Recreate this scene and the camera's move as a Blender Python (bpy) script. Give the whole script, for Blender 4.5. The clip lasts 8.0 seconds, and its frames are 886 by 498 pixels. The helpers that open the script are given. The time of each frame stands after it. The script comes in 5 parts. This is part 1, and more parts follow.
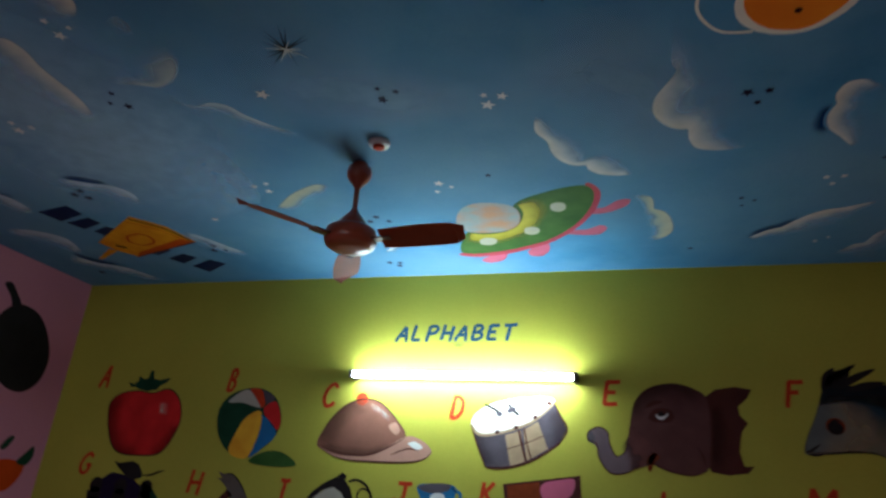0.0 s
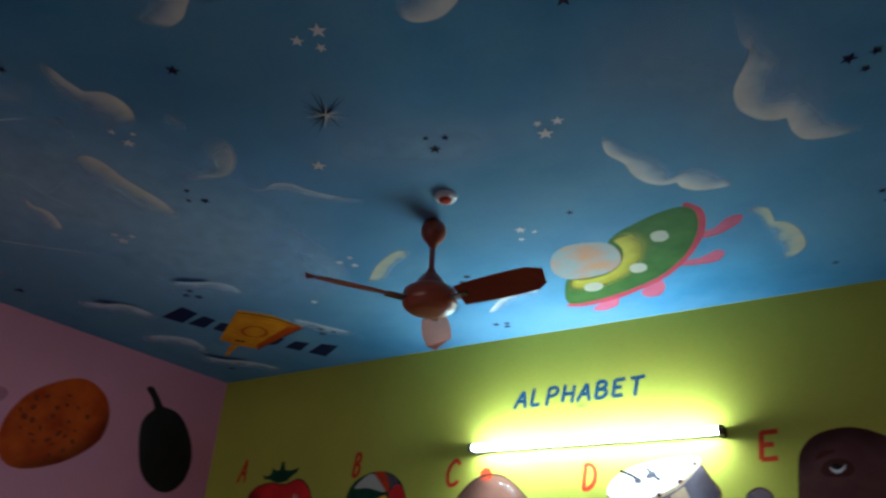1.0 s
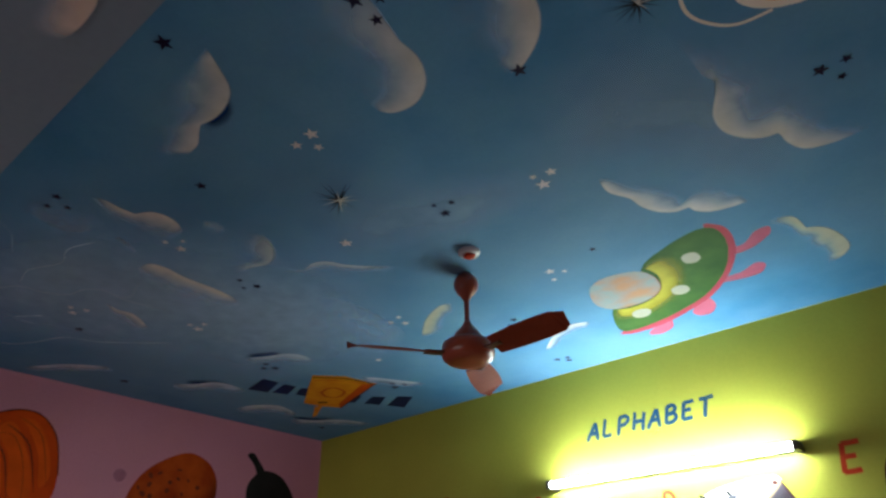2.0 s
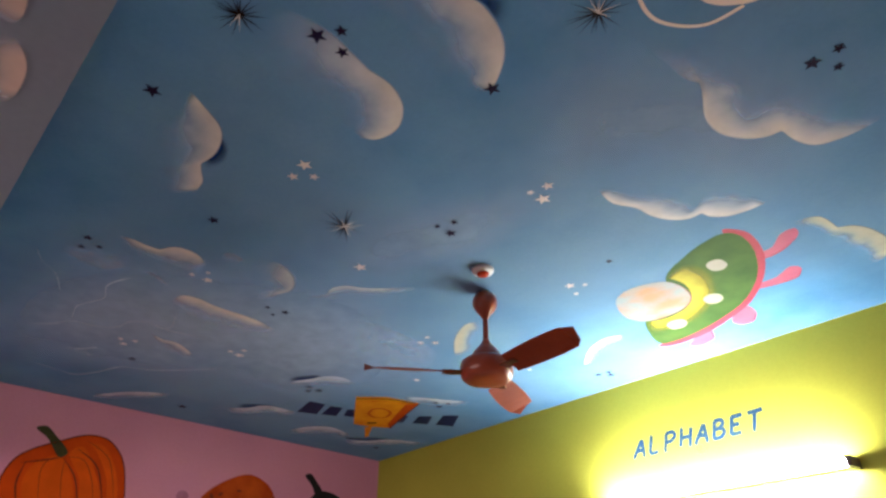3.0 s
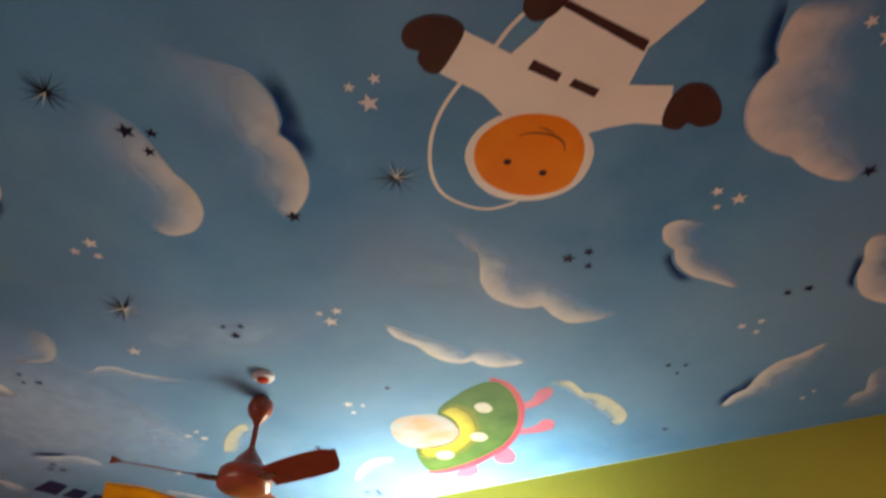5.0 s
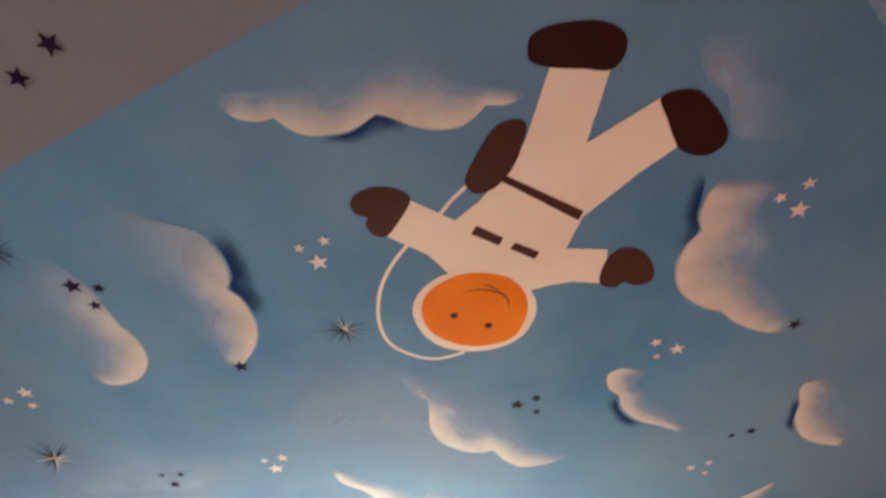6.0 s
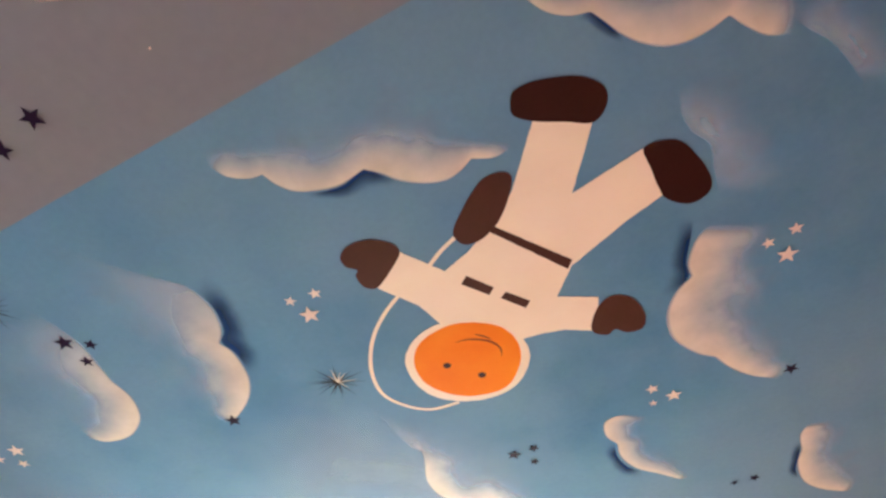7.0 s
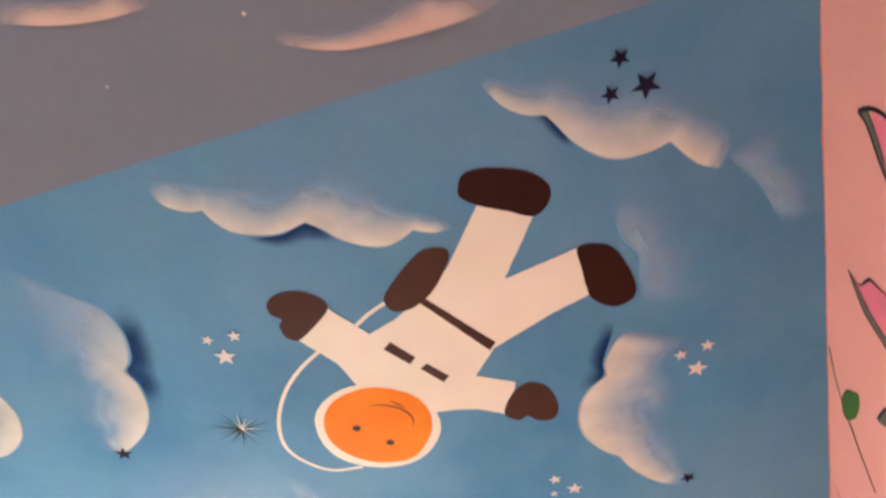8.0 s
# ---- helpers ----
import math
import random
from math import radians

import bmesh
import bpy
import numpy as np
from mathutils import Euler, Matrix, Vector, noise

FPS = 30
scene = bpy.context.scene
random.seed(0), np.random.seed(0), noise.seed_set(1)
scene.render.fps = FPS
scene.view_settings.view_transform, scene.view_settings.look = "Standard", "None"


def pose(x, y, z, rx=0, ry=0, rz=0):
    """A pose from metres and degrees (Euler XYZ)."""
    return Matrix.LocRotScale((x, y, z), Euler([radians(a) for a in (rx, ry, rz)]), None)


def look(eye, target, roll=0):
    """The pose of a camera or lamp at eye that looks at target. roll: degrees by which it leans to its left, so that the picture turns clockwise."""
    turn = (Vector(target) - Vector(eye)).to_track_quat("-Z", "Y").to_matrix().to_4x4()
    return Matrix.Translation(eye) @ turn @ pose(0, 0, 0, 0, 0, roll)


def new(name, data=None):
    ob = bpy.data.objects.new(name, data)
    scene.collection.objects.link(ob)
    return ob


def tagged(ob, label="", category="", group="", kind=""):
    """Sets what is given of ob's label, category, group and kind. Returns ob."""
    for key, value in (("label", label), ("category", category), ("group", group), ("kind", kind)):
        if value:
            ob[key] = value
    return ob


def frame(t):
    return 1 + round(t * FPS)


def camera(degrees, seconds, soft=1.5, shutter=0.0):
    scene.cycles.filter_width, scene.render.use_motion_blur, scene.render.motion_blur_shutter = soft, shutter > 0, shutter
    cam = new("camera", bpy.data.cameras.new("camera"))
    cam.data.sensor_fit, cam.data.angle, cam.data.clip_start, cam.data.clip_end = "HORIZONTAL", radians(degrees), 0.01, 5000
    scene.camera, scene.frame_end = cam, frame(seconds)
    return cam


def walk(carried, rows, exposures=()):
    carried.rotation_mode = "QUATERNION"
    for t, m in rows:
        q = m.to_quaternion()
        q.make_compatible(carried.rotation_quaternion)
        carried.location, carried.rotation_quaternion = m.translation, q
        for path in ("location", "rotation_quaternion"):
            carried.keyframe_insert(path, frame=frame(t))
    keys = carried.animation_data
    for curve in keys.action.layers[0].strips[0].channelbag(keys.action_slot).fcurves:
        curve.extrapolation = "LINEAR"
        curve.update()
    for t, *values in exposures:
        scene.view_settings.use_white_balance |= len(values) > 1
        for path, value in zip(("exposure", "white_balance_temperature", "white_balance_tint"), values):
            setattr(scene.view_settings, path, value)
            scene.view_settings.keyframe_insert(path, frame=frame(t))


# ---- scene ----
cam = camera(68.4, 8.0, 2.6, 0.4)
EXPOSURES = [(0.0, -1.36, 5450, 5), (0.5, -1.38, 4750, -1), (1.0, -1.33, 5150, 2), (1.5, -0.98, 5900, 7), (2.2, -0.96, 5750, 6), (3.3, 0.26, 6750, 28), (4.0, 0.24, 6800, 28), (4.5, 0.14, 6350, 19),
             (5.0, 0.05, 7450, 21), (6.3, 1.0, 7400, 22), (6.5, 1.0, 7400, 22), (7.0, 1.46, 7150, 18), (7.5, 1.48, 6800, 17), (8.0, 1.66, 6500, 12)]
PATH = [
    (0, (0.399, -0.091, 1.703), (-0.146, 1.677, 2.464), 4.3),
    (0.2, (0.4304, -0.0029, 1.6968), (-0.1963, 1.7240, 2.4875), 3.49),
    (0.5, (0.428, 0.05, 1.729), (-0.296, 1.712, 2.573), 4.0),
    (0.8, (0.4887, 0.1443, 1.7046), (-0.3437, 1.7213, 2.6101), 3.30),
    (1, (0.553, 0.178, 1.723), (-0.373, 1.682, 2.661), 2.6),
    (1.2, (0.6360, 0.2394, 1.7448), (-0.3833, 1.6973, 2.6588), 2.78),
    (1.5, (0.713, 0.252, 1.724), (-0.327, 1.664, 2.687), 2.0),
    (1.8, (0.8198, 0.2379, 1.7282), (-0.2812, 1.5762, 2.7265), -2.14),
    (2, (0.857, 0.2, 1.752), (-0.285, 1.493, 2.764), -0.8),
    (2.2, (0.8862, 0.2116, 1.7475), (-0.2926, 1.4661, 2.7658), 0.51),
    (3.3, (1.086, 0.396, 1.766), (-0.219, 1.467, 2.837), 0.5),
    (3.5, (1.1, 0.382, 1.768), (-0.154, 1.495, 2.858), 2.0),
    (3.8, (1.1144, 0.3689, 1.7684), (-0.0933, 1.5493, 2.8399), 2.47),
    (4, (1.123, 0.365, 1.769), (-0.055, 1.596, 2.817), 2.0),
    (4.2, (1.1322, 0.3646, 1.7621), (0.0284, 1.6466, 2.8288), 2.29),
    (4.5, (1.178, 0.373, 1.777), (0.208, 1.71, 2.904), 2.2),
    (4.8, (1.2237, 0.3555, 1.7995), (0.3438, 1.6812, 3.0112), 2.60),
    (5, (1.248, 0.349, 1.809), (0.43, 1.654, 3.086), 1.8),
    (5.2, (1.262, 0.307, 1.84), (0.459, 1.581, 3.156), 1.0),
    (6.3, (1.338, 0.269, 1.87), (0.793, 1.391, 3.433), -2.2),
    (6.5, (1.342, 0.268, 1.872), (0.801, 1.369, 3.451), -2.2),
    (6.7, (1.3499, 0.2688, 1.8771), (0.7934, 1.3635, 3.4557), -1.99),
    (7, (1.36, 0.267, 1.878), (0.803, 1.347, 3.467), -2.5),
    (7.3, (1.3710, 0.2673, 1.8817), (0.8921, 1.3838, 3.4704), -3.33),
    (7.5, (1.38, 0.274, 1.877), (1.005, 1.405, 3.483), -4.2),
    (7.8, (1.3828, 0.2541, 1.8756), (1.0479, 1.3219, 3.5332), -2.61),
    (8, (1.387, 0.237, 1.884), (1.055, 1.272, 3.563), -1.0),
]
walk(cam, [(t, look(eye, target, roll)) for t, eye, target, roll in PATH], EXPOSURES)
import itertools


# ---- world and lamps ----
world = bpy.data.worlds.new("world")
world.use_nodes = True
sky = world.node_tree.nodes.new("ShaderNodeTexSky")
sky.sky_type, sky.sun_disc, sky.sun_elevation, sky.sun_rotation = "NISHITA", False, radians(35), radians(180)
world.node_tree.links.new(sky.outputs[0], world.node_tree.nodes["Background"].inputs[0])
world.node_tree.nodes["Background"].inputs[1].default_value = 0.08
scene.world = world

LEFT, RIGHT, FRONT, BACK, TOP, SOFFIT = -3.13, 1.91, 3.305, -2.4, 3.0, 2.517
OPENING = (-2.8, 0.2, 1.5, 2.42)  # added unseen opening behind, x from and to, z from and to
TUBE_POWER, FILL_POWER = 310.0, 64.0

# fill lamp added for an unseen warm source; place and kind are assumed
fill = bpy.data.lights.new("fill_lamp", "AREA")
fill.shape, fill.size, fill.size_y, fill.energy, fill.color = "RECTANGLE", OPENING[1] - OPENING[0] - 0.1, OPENING[3] - OPENING[2] - 0.1, FILL_POWER, (1.0, 0.91, 0.84)
new("fill_lamp", fill).matrix_world = look(((OPENING[0] + OPENING[1]) / 2, BACK - 0.06, (OPENING[2] + OPENING[3]) / 2), (-1.8, 0.3, 0.8))


# ---- materials ----
def paint(name, rgb, rough=0.55, vary=0.12, scale=3.0, second=None, bump=0.05, amount=0.5, metal=0.0, gloss=0.08, third=None):
    """A wall paint: brushed unevenness at a large and a fine scale, and a fine relief."""
    m = bpy.data.materials.new(name)
    m.use_nodes = True
    n, l = m.node_tree.nodes, m.node_tree.links
    b = n["Principled BSDF"]
    co = n.new("ShaderNodeNewGeometry")
    big, fine = n.new("ShaderNodeTexNoise"), n.new("ShaderNodeTexNoise")
    big.inputs["Scale"].default_value, big.inputs["Detail"].default_value = scale, 5
    fine.inputs["Scale"].default_value, fine.inputs["Detail"].default_value = 70, 4
    ramp = n.new("ShaderNodeMix")
    ramp.data_type = "RGBA"
    lo = [c * (1 - vary) for c in rgb]
    hi = list(second) if second else [min(1, c * (1 + vary)) for c in rgb]
    ramp.inputs[6].default_value, ramp.inputs[7].default_value = (*lo, 1), (*hi, 1)
    mr = n.new("ShaderNodeMapRange")
    mr.inputs[1].default_value, mr.inputs[2].default_value = 0.5 - amount / 2, 0.5 + amount / 2
    l.new(co.outputs["Position"], big.inputs["Vector"])
    l.new(co.outputs["Position"], fine.inputs["Vector"])
    l.new(big.outputs["Fac"], mr.inputs[0])
    l.new(mr.outputs[0], ramp.inputs[0])
    tone = ramp.outputs[2]
    if third:
        wide, wr, wm = n.new("ShaderNodeTexNoise"), n.new("ShaderNodeMapRange"), n.new("ShaderNodeMix")
        wide.inputs["Scale"].default_value, wide.inputs["Detail"].default_value, wide.inputs["Roughness"].default_value = 0.9, 7, 0.6
        wr.inputs[1].default_value, wr.inputs[2].default_value = 0.33, 0.62
        wm.data_type, wm.inputs[7].default_value = "RGBA", (*third, 1)
        l.new(co.outputs["Position"], wide.inputs["Vector"])
        l.new(wide.outputs["Fac"], wr.inputs[0])
        l.new(wr.outputs[0], wm.inputs[0])
        l.new(tone, wm.inputs[6])
        tone = wm.outputs[2]
    grain = n.new("ShaderNodeMix")
    grain.data_type, grain.blend_type = "RGBA", "OVERLAY"
    grain.inputs[0].default_value = 0.07
    l.new(tone, grain.inputs[6])
    l.new(fine.outputs["Fac"], grain.inputs[7])
    l.new(grain.outputs[2], b.inputs["Base Color"])
    b.inputs["Roughness"].default_value = rough
    b.inputs["Specular IOR Level"].default_value = gloss
    b.inputs["Metallic"].default_value = metal
    if bump:
        bp = n.new("ShaderNodeBump")
        bp.inputs["Strength"].default_value, bp.inputs["Distance"].default_value = bump, 0.003
        l.new(fine.outputs["Fac"], bp.inputs["Height"])
        l.new(bp.outputs[0], b.inputs["Normal"])
    return m


def glow(name, rgb, strength):
    m = bpy.data.materials.new(name)
    m.use_nodes = True
    b = m.node_tree.nodes["Principled BSDF"]
    b.inputs["Emission Color"].default_value = (*rgb, 1)
    b.inputs["Emission Strength"].default_value = strength
    return m


def feathered(name, rgb, cover=1.0, power=1.0, ends=0.1, crisp=0.05, start=None, fade=None, under=None, rag=1.6, grain=11.0):
    """Brushed-out paint: full at the outline (v = 0), thinning to nothing at v = 1 and at both ends."""
    m = paint(name, rgb, 0.6, 0.15, 13.0)
    n, l = m.node_tree.nodes, m.node_tree.links
    b, out = n["Principled BSDF"], n["Material Output"]

    def calc(kind, a, c=None):
        k = n.new("ShaderNodeMath")
        k.operation, k.use_clamp = kind, kind in ("MULTIPLY", "ADD")
        for i, s in enumerate((a, c)):
            if s is None:
                continue
            if isinstance(s, (int, float)):
                k.inputs[i].default_value = s
            else:
                l.new(s, k.inputs[i])
        return k.outputs[0]

    def step(s, e0, e1):
        k = n.new("ShaderNodeMapRange")
        k.interpolation_type = "SMOOTHSTEP"
        k.inputs[1].default_value, k.inputs[2].default_value = e0, e1
        l.new(s, k.inputs[0])
        return k.outputs[0]

    uv, xyz = n.new("ShaderNodeUVMap"), n.new("ShaderNodeSeparateXYZ")
    l.new(uv.outputs[0], xyz.inputs[0])
    geo, no = n.new("ShaderNodeNewGeometry"), n.new("ShaderNodeTexNoise")
    no.inputs["Scale"].default_value, no.inputs["Detail"].default_value = grain, 6
    l.new(geo.outputs["Position"], no.inputs["Vector"])
    wob = calc("MULTIPLY", calc("SUBTRACT", no.outputs["Fac"], 0.5), rag)
    wob.node.use_clamp = False
    v = calc("ADD", xyz.outputs[1], calc("MULTIPLY", wob, xyz.outputs[1]))
    v.node.inputs[1].links[0].from_node.use_clamp = False
    if fade:
        tone, thin = b.inputs["Base Color"].links[0].from_socket, n.new("ShaderNodeMix")
        thin.data_type, thin.inputs[7].default_value = "RGBA", (*fade, 1)
        l.new(step(v, 0.1, 0.75), thin.inputs[0])
        l.new(tone, thin.inputs[6])
        l.new(thin.outputs[2], b.inputs["Base Color"])
    a = calc("POWER", step(calc("SUBTRACT", 1.0, v), 0.0, min(1.0, power)), max(1.0, power))
    a = calc("MULTIPLY", a, step(calc("SUBTRACT", 1.0, xyz.outputs[1]), 0.0, 0.35))
    a = calc("MULTIPLY", a, step(xyz.outputs[1], -0.01, crisp))
    a = calc("MULTIPLY", a, calc("MULTIPLY", step(xyz.outputs[0], 0, ends if start is None else start), step(calc("SUBTRACT", 1.0, xyz.outputs[0]), 0, ends)))
    a = calc("MULTIPLY", a, cover)
    if under:
        # adds the coat's colour back for light the thin film shades away
        tone, regain = b.inputs["Base Color"].links[0].from_socket, n.new("ShaderNodeVectorMath")
        regain.operation, regain.inputs[0].default_value = "MULTIPLY_ADD", under
        l.new(calc("SUBTRACT", 1.0, a), regain.inputs[1])
        l.new(tone, regain.inputs[2])
        l.new(regain.outputs[0], b.inputs["Base Color"])
    clear, mix = n.new("ShaderNodeBsdfTransparent"), n.new("ShaderNodeMixShader")
    l.new(a, mix.inputs[0])
    l.new(clear.outputs[0], mix.inputs[1])
    l.new(b.outputs[0], mix.inputs[2])
    l.new(mix.outputs[0], out.inputs["Surface"])
    return m


BLUE = paint("sky_blue_paint", (0.066, 0.220, 0.425), 0.75, 0.12, 3.2, (0.112, 0.298, 0.515), bump=0.03, third=(0.165, 0.312, 0.475))
GREEN = paint("lime_green_paint", (0.425, 0.405, 0.055), 0.5, 0.1, 1.6)
PINK = paint("pink_paint", (0.61, 0.25, 0.335), 0.5, 0.07, 1.6)
SALMON = paint("salmon_pink_paint", (0.72, 0.28, 0.25), 0.55, 0.07, 1.6)
GREY = paint("grey_lilac_paint", (0.175, 0.265, 0.355), 0.55, 0.06, 1.3, (0.235, 0.285, 0.335))
FLOOR = paint("warm_floor_tile", (0.38, 0.345, 0.31), 0.3, 0.12, 2.0)
ENAMEL = paint("white_enamel", (0.72, 0.72, 0.70), 0.35, 0.05, 4.0, gloss=0.3)
FAN = paint("brown_enamel", (0.27, 0.05, 0.018), 0.28, 0.15, 9.0, bump=0.02, gloss=0.5)
BLADE = paint("satin_brown_enamel", (0.21, 0.038, 0.016), 0.6, 0.18, 9.0, bump=0.02, gloss=0.1)
FAN_DARK = paint("dark_brown_enamel", (0.09, 0.022, 0.012), 0.3, 0.15, 9.0, bump=0.02, gloss=0.4)
HOLDER = paint("grey_plastic", (0.11, 0.10, 0.09), 0.45, 0.1, 20.0)
TUBE = glow("lit_tube", (0.87, 0.985, 0.955), TUBE_POWER)
COAT = (0.104, 0.263, 0.466)
THIN_BLUE = (0.50, 0.54, 0.58)
CREAM = feathered("cream_cloud_paint", (0.70, 0.64, 0.58), 0.97, 1.0, 0.08, fade=THIN_BLUE, under=COAT, rag=1.1)
CREAM_LONG = feathered("long_faded_cream_cloud_paint", (0.70, 0.64, 0.58), 0.97, 1.0, 0.08, start=0.6, fade=THIN_BLUE, under=COAT, rag=1.1)
CREAM_MID = feathered("half_faded_cream_cloud_paint", (0.70, 0.64, 0.58), 0.97, 1.0, 0.2, start=0.3, fade=THIN_BLUE, under=COAT, rag=1.1)
DARK_WASH = feathered("dark_shading_wash", (0.025, 0.010, 0.008), 0.42, 1.0, 0.2, 0.01)
FISH_SKIN = paint("grey_tan_fish_paint", (0.095, 0.105, 0.10), 0.6, 0.2, 6, (0.20, 0.165, 0.10))
FISH_TOP = feathered("black_fish_back_wash", (0.010, 0.014, 0.018), 0.97, 0.8, 0.05, 0.01)
FISH_FACE = feathered("grey_fish_face_paint", (0.13, 0.15, 0.14), 0.9, 0.8, 0.1, 0.02, fade=(0.40, 0.31, 0.18))
HIDE_WASH = feathered("elephant_brown_wash", (0.108, 0.040, 0.037), 1.0, 0.7, 0.02, 0.01)
FISH_BLUE = feathered("blue_fish_back_paint", (0.03, 0.085, 0.13), 0.7, 0.9, 0.25, 0.2)
LIGHT_WASH = feathered("light_shading_wash", (0.85, 0.72, 0.62), 0.45, 1.0, 0.3, 0.3)
WASH = feathered("thin_cloud_wash", (0.42, 0.48, 0.54), 0.34, 1.1, 0.25, 0.03, under=COAT)
LEMON_WASH = feathered("lemon_wash", (0.50, 0.43, 0.04), 0.95, 0.9, 0.08, 0.01, rag=0.5)
SCUFF = feathered("grey_scuff", (0.12, 0.12, 0.09), 0.5, 1.0, 0.45, 0.5)
CREAM_THIN = feathered("thin_cream_cloud_paint", (0.74, 0.69, 0.62), 0.66, 1.0, 0.35, fade=(0.48, 0.53, 0.60), under=COAT)
CREAM_SOFT = feathered("soft_cream_cloud_paint", (0.70, 0.62, 0.48), 0.6, 1.3, 0.35, 0.12, fade=(0.42, 0.47, 0.52), under=COAT)
CREAM_EDGE = feathered("bright_edged_cream_cloud_paint", (0.74, 0.66, 0.58), 0.95, 1.5, 0.2, 0.05, fade=(0.44, 0.48, 0.54), under=COAT, rag=1.1)
# yellow-green bounce light off the wall is mixed into this cream
STRAW_BOUNCE = feathered("bounce_tinted_cloud_paint", (0.56, 0.52, 0.36), 0.92, 0.6, 0.15, 0.1, fade=(0.42, 0.46, 0.40), under=COAT)
HAZE = feathered("hazy_cloud_paint", (0.38, 0.49, 0.59), 0.45, 1.0, 0.3, 0.35, under=COAT)
PALE = feathered("pale_cloud_paint", (0.70, 0.74, 0.80), 0.75, 1.0, 0.2, under=COAT)
PEACH = feathered("peach_cloud_paint", (0.74, 0.60, 0.49), 0.85, 0.9, 0.3, under=(0.18, 0.24, 0.30))
NAVY = feathered("navy_shade_paint", (0.005, 0.042, 0.16), 0.92, 1.15, 0.3, 0.02, rag=1.2)
STAR_DARK = paint("dark_purple_paint", (0.013, 0.007, 0.032), 0.5, 0.2, 30)
STAR_PALE = paint("pale_pink_paint", (0.78, 0.68, 0.66), 0.5, 0.08, 30)
SILVER = paint("silver_glitter", (0.78, 0.76, 0.72), 0.4, 0.15, 60)
SUIT = paint("cream_white_paint", (0.90, 0.78, 0.67), 0.7, 0.05, 5, (0.93, 0.83, 0.73))
ORANGE = paint("orange_paint", (0.92, 0.20, 0.003), 0.7, 0.06, 7, (0.93, 0.27, 0.01))
CHOCOLATE = paint("chocolate_brown_paint", (0.034, 0.007, 0.006), 0.6, 0.1, 15)
UMBER = paint("umber_paint", (0.068, 0.021, 0.016), 0.6, 0.1, 15)
BLACK = paint("black_paint", (0.015, 0.012, 0.012), 0.5, 0.2, 20)
YELLOW = paint("yellow_paint", (0.80, 0.36, 0.02), 0.5, 0.15, 8, (0.85, 0.50, 0.03))
SATELLITE = paint("orange_yellow_paint", (0.74, 0.22, 0.004), 0.5, 0.15, 10, (0.82, 0.37, 0.008))
AMBER = paint("amber_paint", (0.50, 0.065, 0.004), 0.5, 0.1, 10)
NIGHT = paint("night_blue_paint", (0.006, 0.018, 0.075), 0.45, 0.2, 12)
LEAF = paint("leaf_green_paint", (0.035, 0.11, 0.025), 0.7, 0.25, 7, (0.075, 0.15, 0.035))
IVORY = paint("ivory_paint", (0.44, 0.42, 0.34), 0.6, 0.06, 12)
CRIMSON = paint("crimson_pink_paint", (0.42, 0.05, 0.085), 0.6, 0.12, 9)
ROSE = paint("rose_pink_paint", (0.50, 0.115, 0.19), 0.5, 0.12, 9)
DOME = paint("milky_white_paint", (0.32, 0.38, 0.40), 0.7, 0.05, 8, (0.50, 0.28, 0.17), amount=0.3)
MAUVE_SMUDGE = paint("faded_mauve_paint", (0.40, 0.15, 0.22), 0.6, 0.3, 14)
RED = paint("red_paint", (0.55, 0.02, 0.02), 0.45, 0.25, 7)
SCARLET = paint("scarlet_letter_paint", (0.48, 0.045, 0.012), 0.5, 0.15, 20)
STEEL = paint("steel_blue_letter_paint", (0.026, 0.072, 0.128), 0.8, 0.15, 20, gloss=0.03)
BOTTLE = paint("bottle_green_paint", (0.012, 0.05, 0.025), 0.5, 0.2, 12)
SKY = paint("bright_blue_paint", (0.03, 0.15, 0.34), 0.5, 0.15, 12)
MAUVE = paint("mauve_brown_paint", (0.235, 0.105, 0.072), 0.5, 0.12, 9)
BLUSH = paint("blush_brown_paint", (0.48, 0.26, 0.19), 0.5, 0.12, 12)
SLATE = paint("slate_paint", (0.088, 0.072, 0.085), 0.5, 0.2, 10)
TAN = paint("tan_paint", (0.36, 0.25, 0.15), 0.5, 0.2, 12)
HIDE = paint("elephant_brown_paint", (0.098, 0.034, 0.032), 0.6, 0.2, 7, (0.12, 0.05, 0.046))
EAR = paint("dark_brown_paint", (0.065, 0.018, 0.015), 0.6, 0.2, 7)
TRUNK = paint("grey_lilac_trunk_paint", (0.15, 0.105, 0.118), 0.5, 0.2, 9)
PUMPKIN = paint("pumpkin_orange_paint", (0.56, 0.055, 0.001), 0.6, 0.2, 5)
PUMPKIN_LIT = paint("light_pumpkin_paint", (0.63, 0.082, 0.001), 0.6, 0.15, 9)
POTATO = paint("potato_orange_paint", (0.40, 0.035, 0.002), 0.6, 0.25, 8, (0.55, 0.085, 0.004))
RUST = paint("rust_spot_paint", (0.17, 0.03, 0.008), 0.5, 0.2, 20)
STEM = paint("olive_stem_paint", (0.052, 0.05, 0.018), 0.5, 0.3, 15)
AUBERGINE = paint("aubergine_paint", (0.018, 0.016, 0.016), 0.4, 0.3, 6)
PETAL = paint("petal_pink_paint", (0.72, 0.16, 0.22), 0.5, 0.15, 9)
ASH = paint("ash_grey_paint", (0.12, 0.10, 0.085), 0.5, 0.2, 15)
BOLT = feathered("white_streak_paint", (0.72, 0.80, 0.90), 1.0, 1.0, 0.15, 0.25, under=COAT)


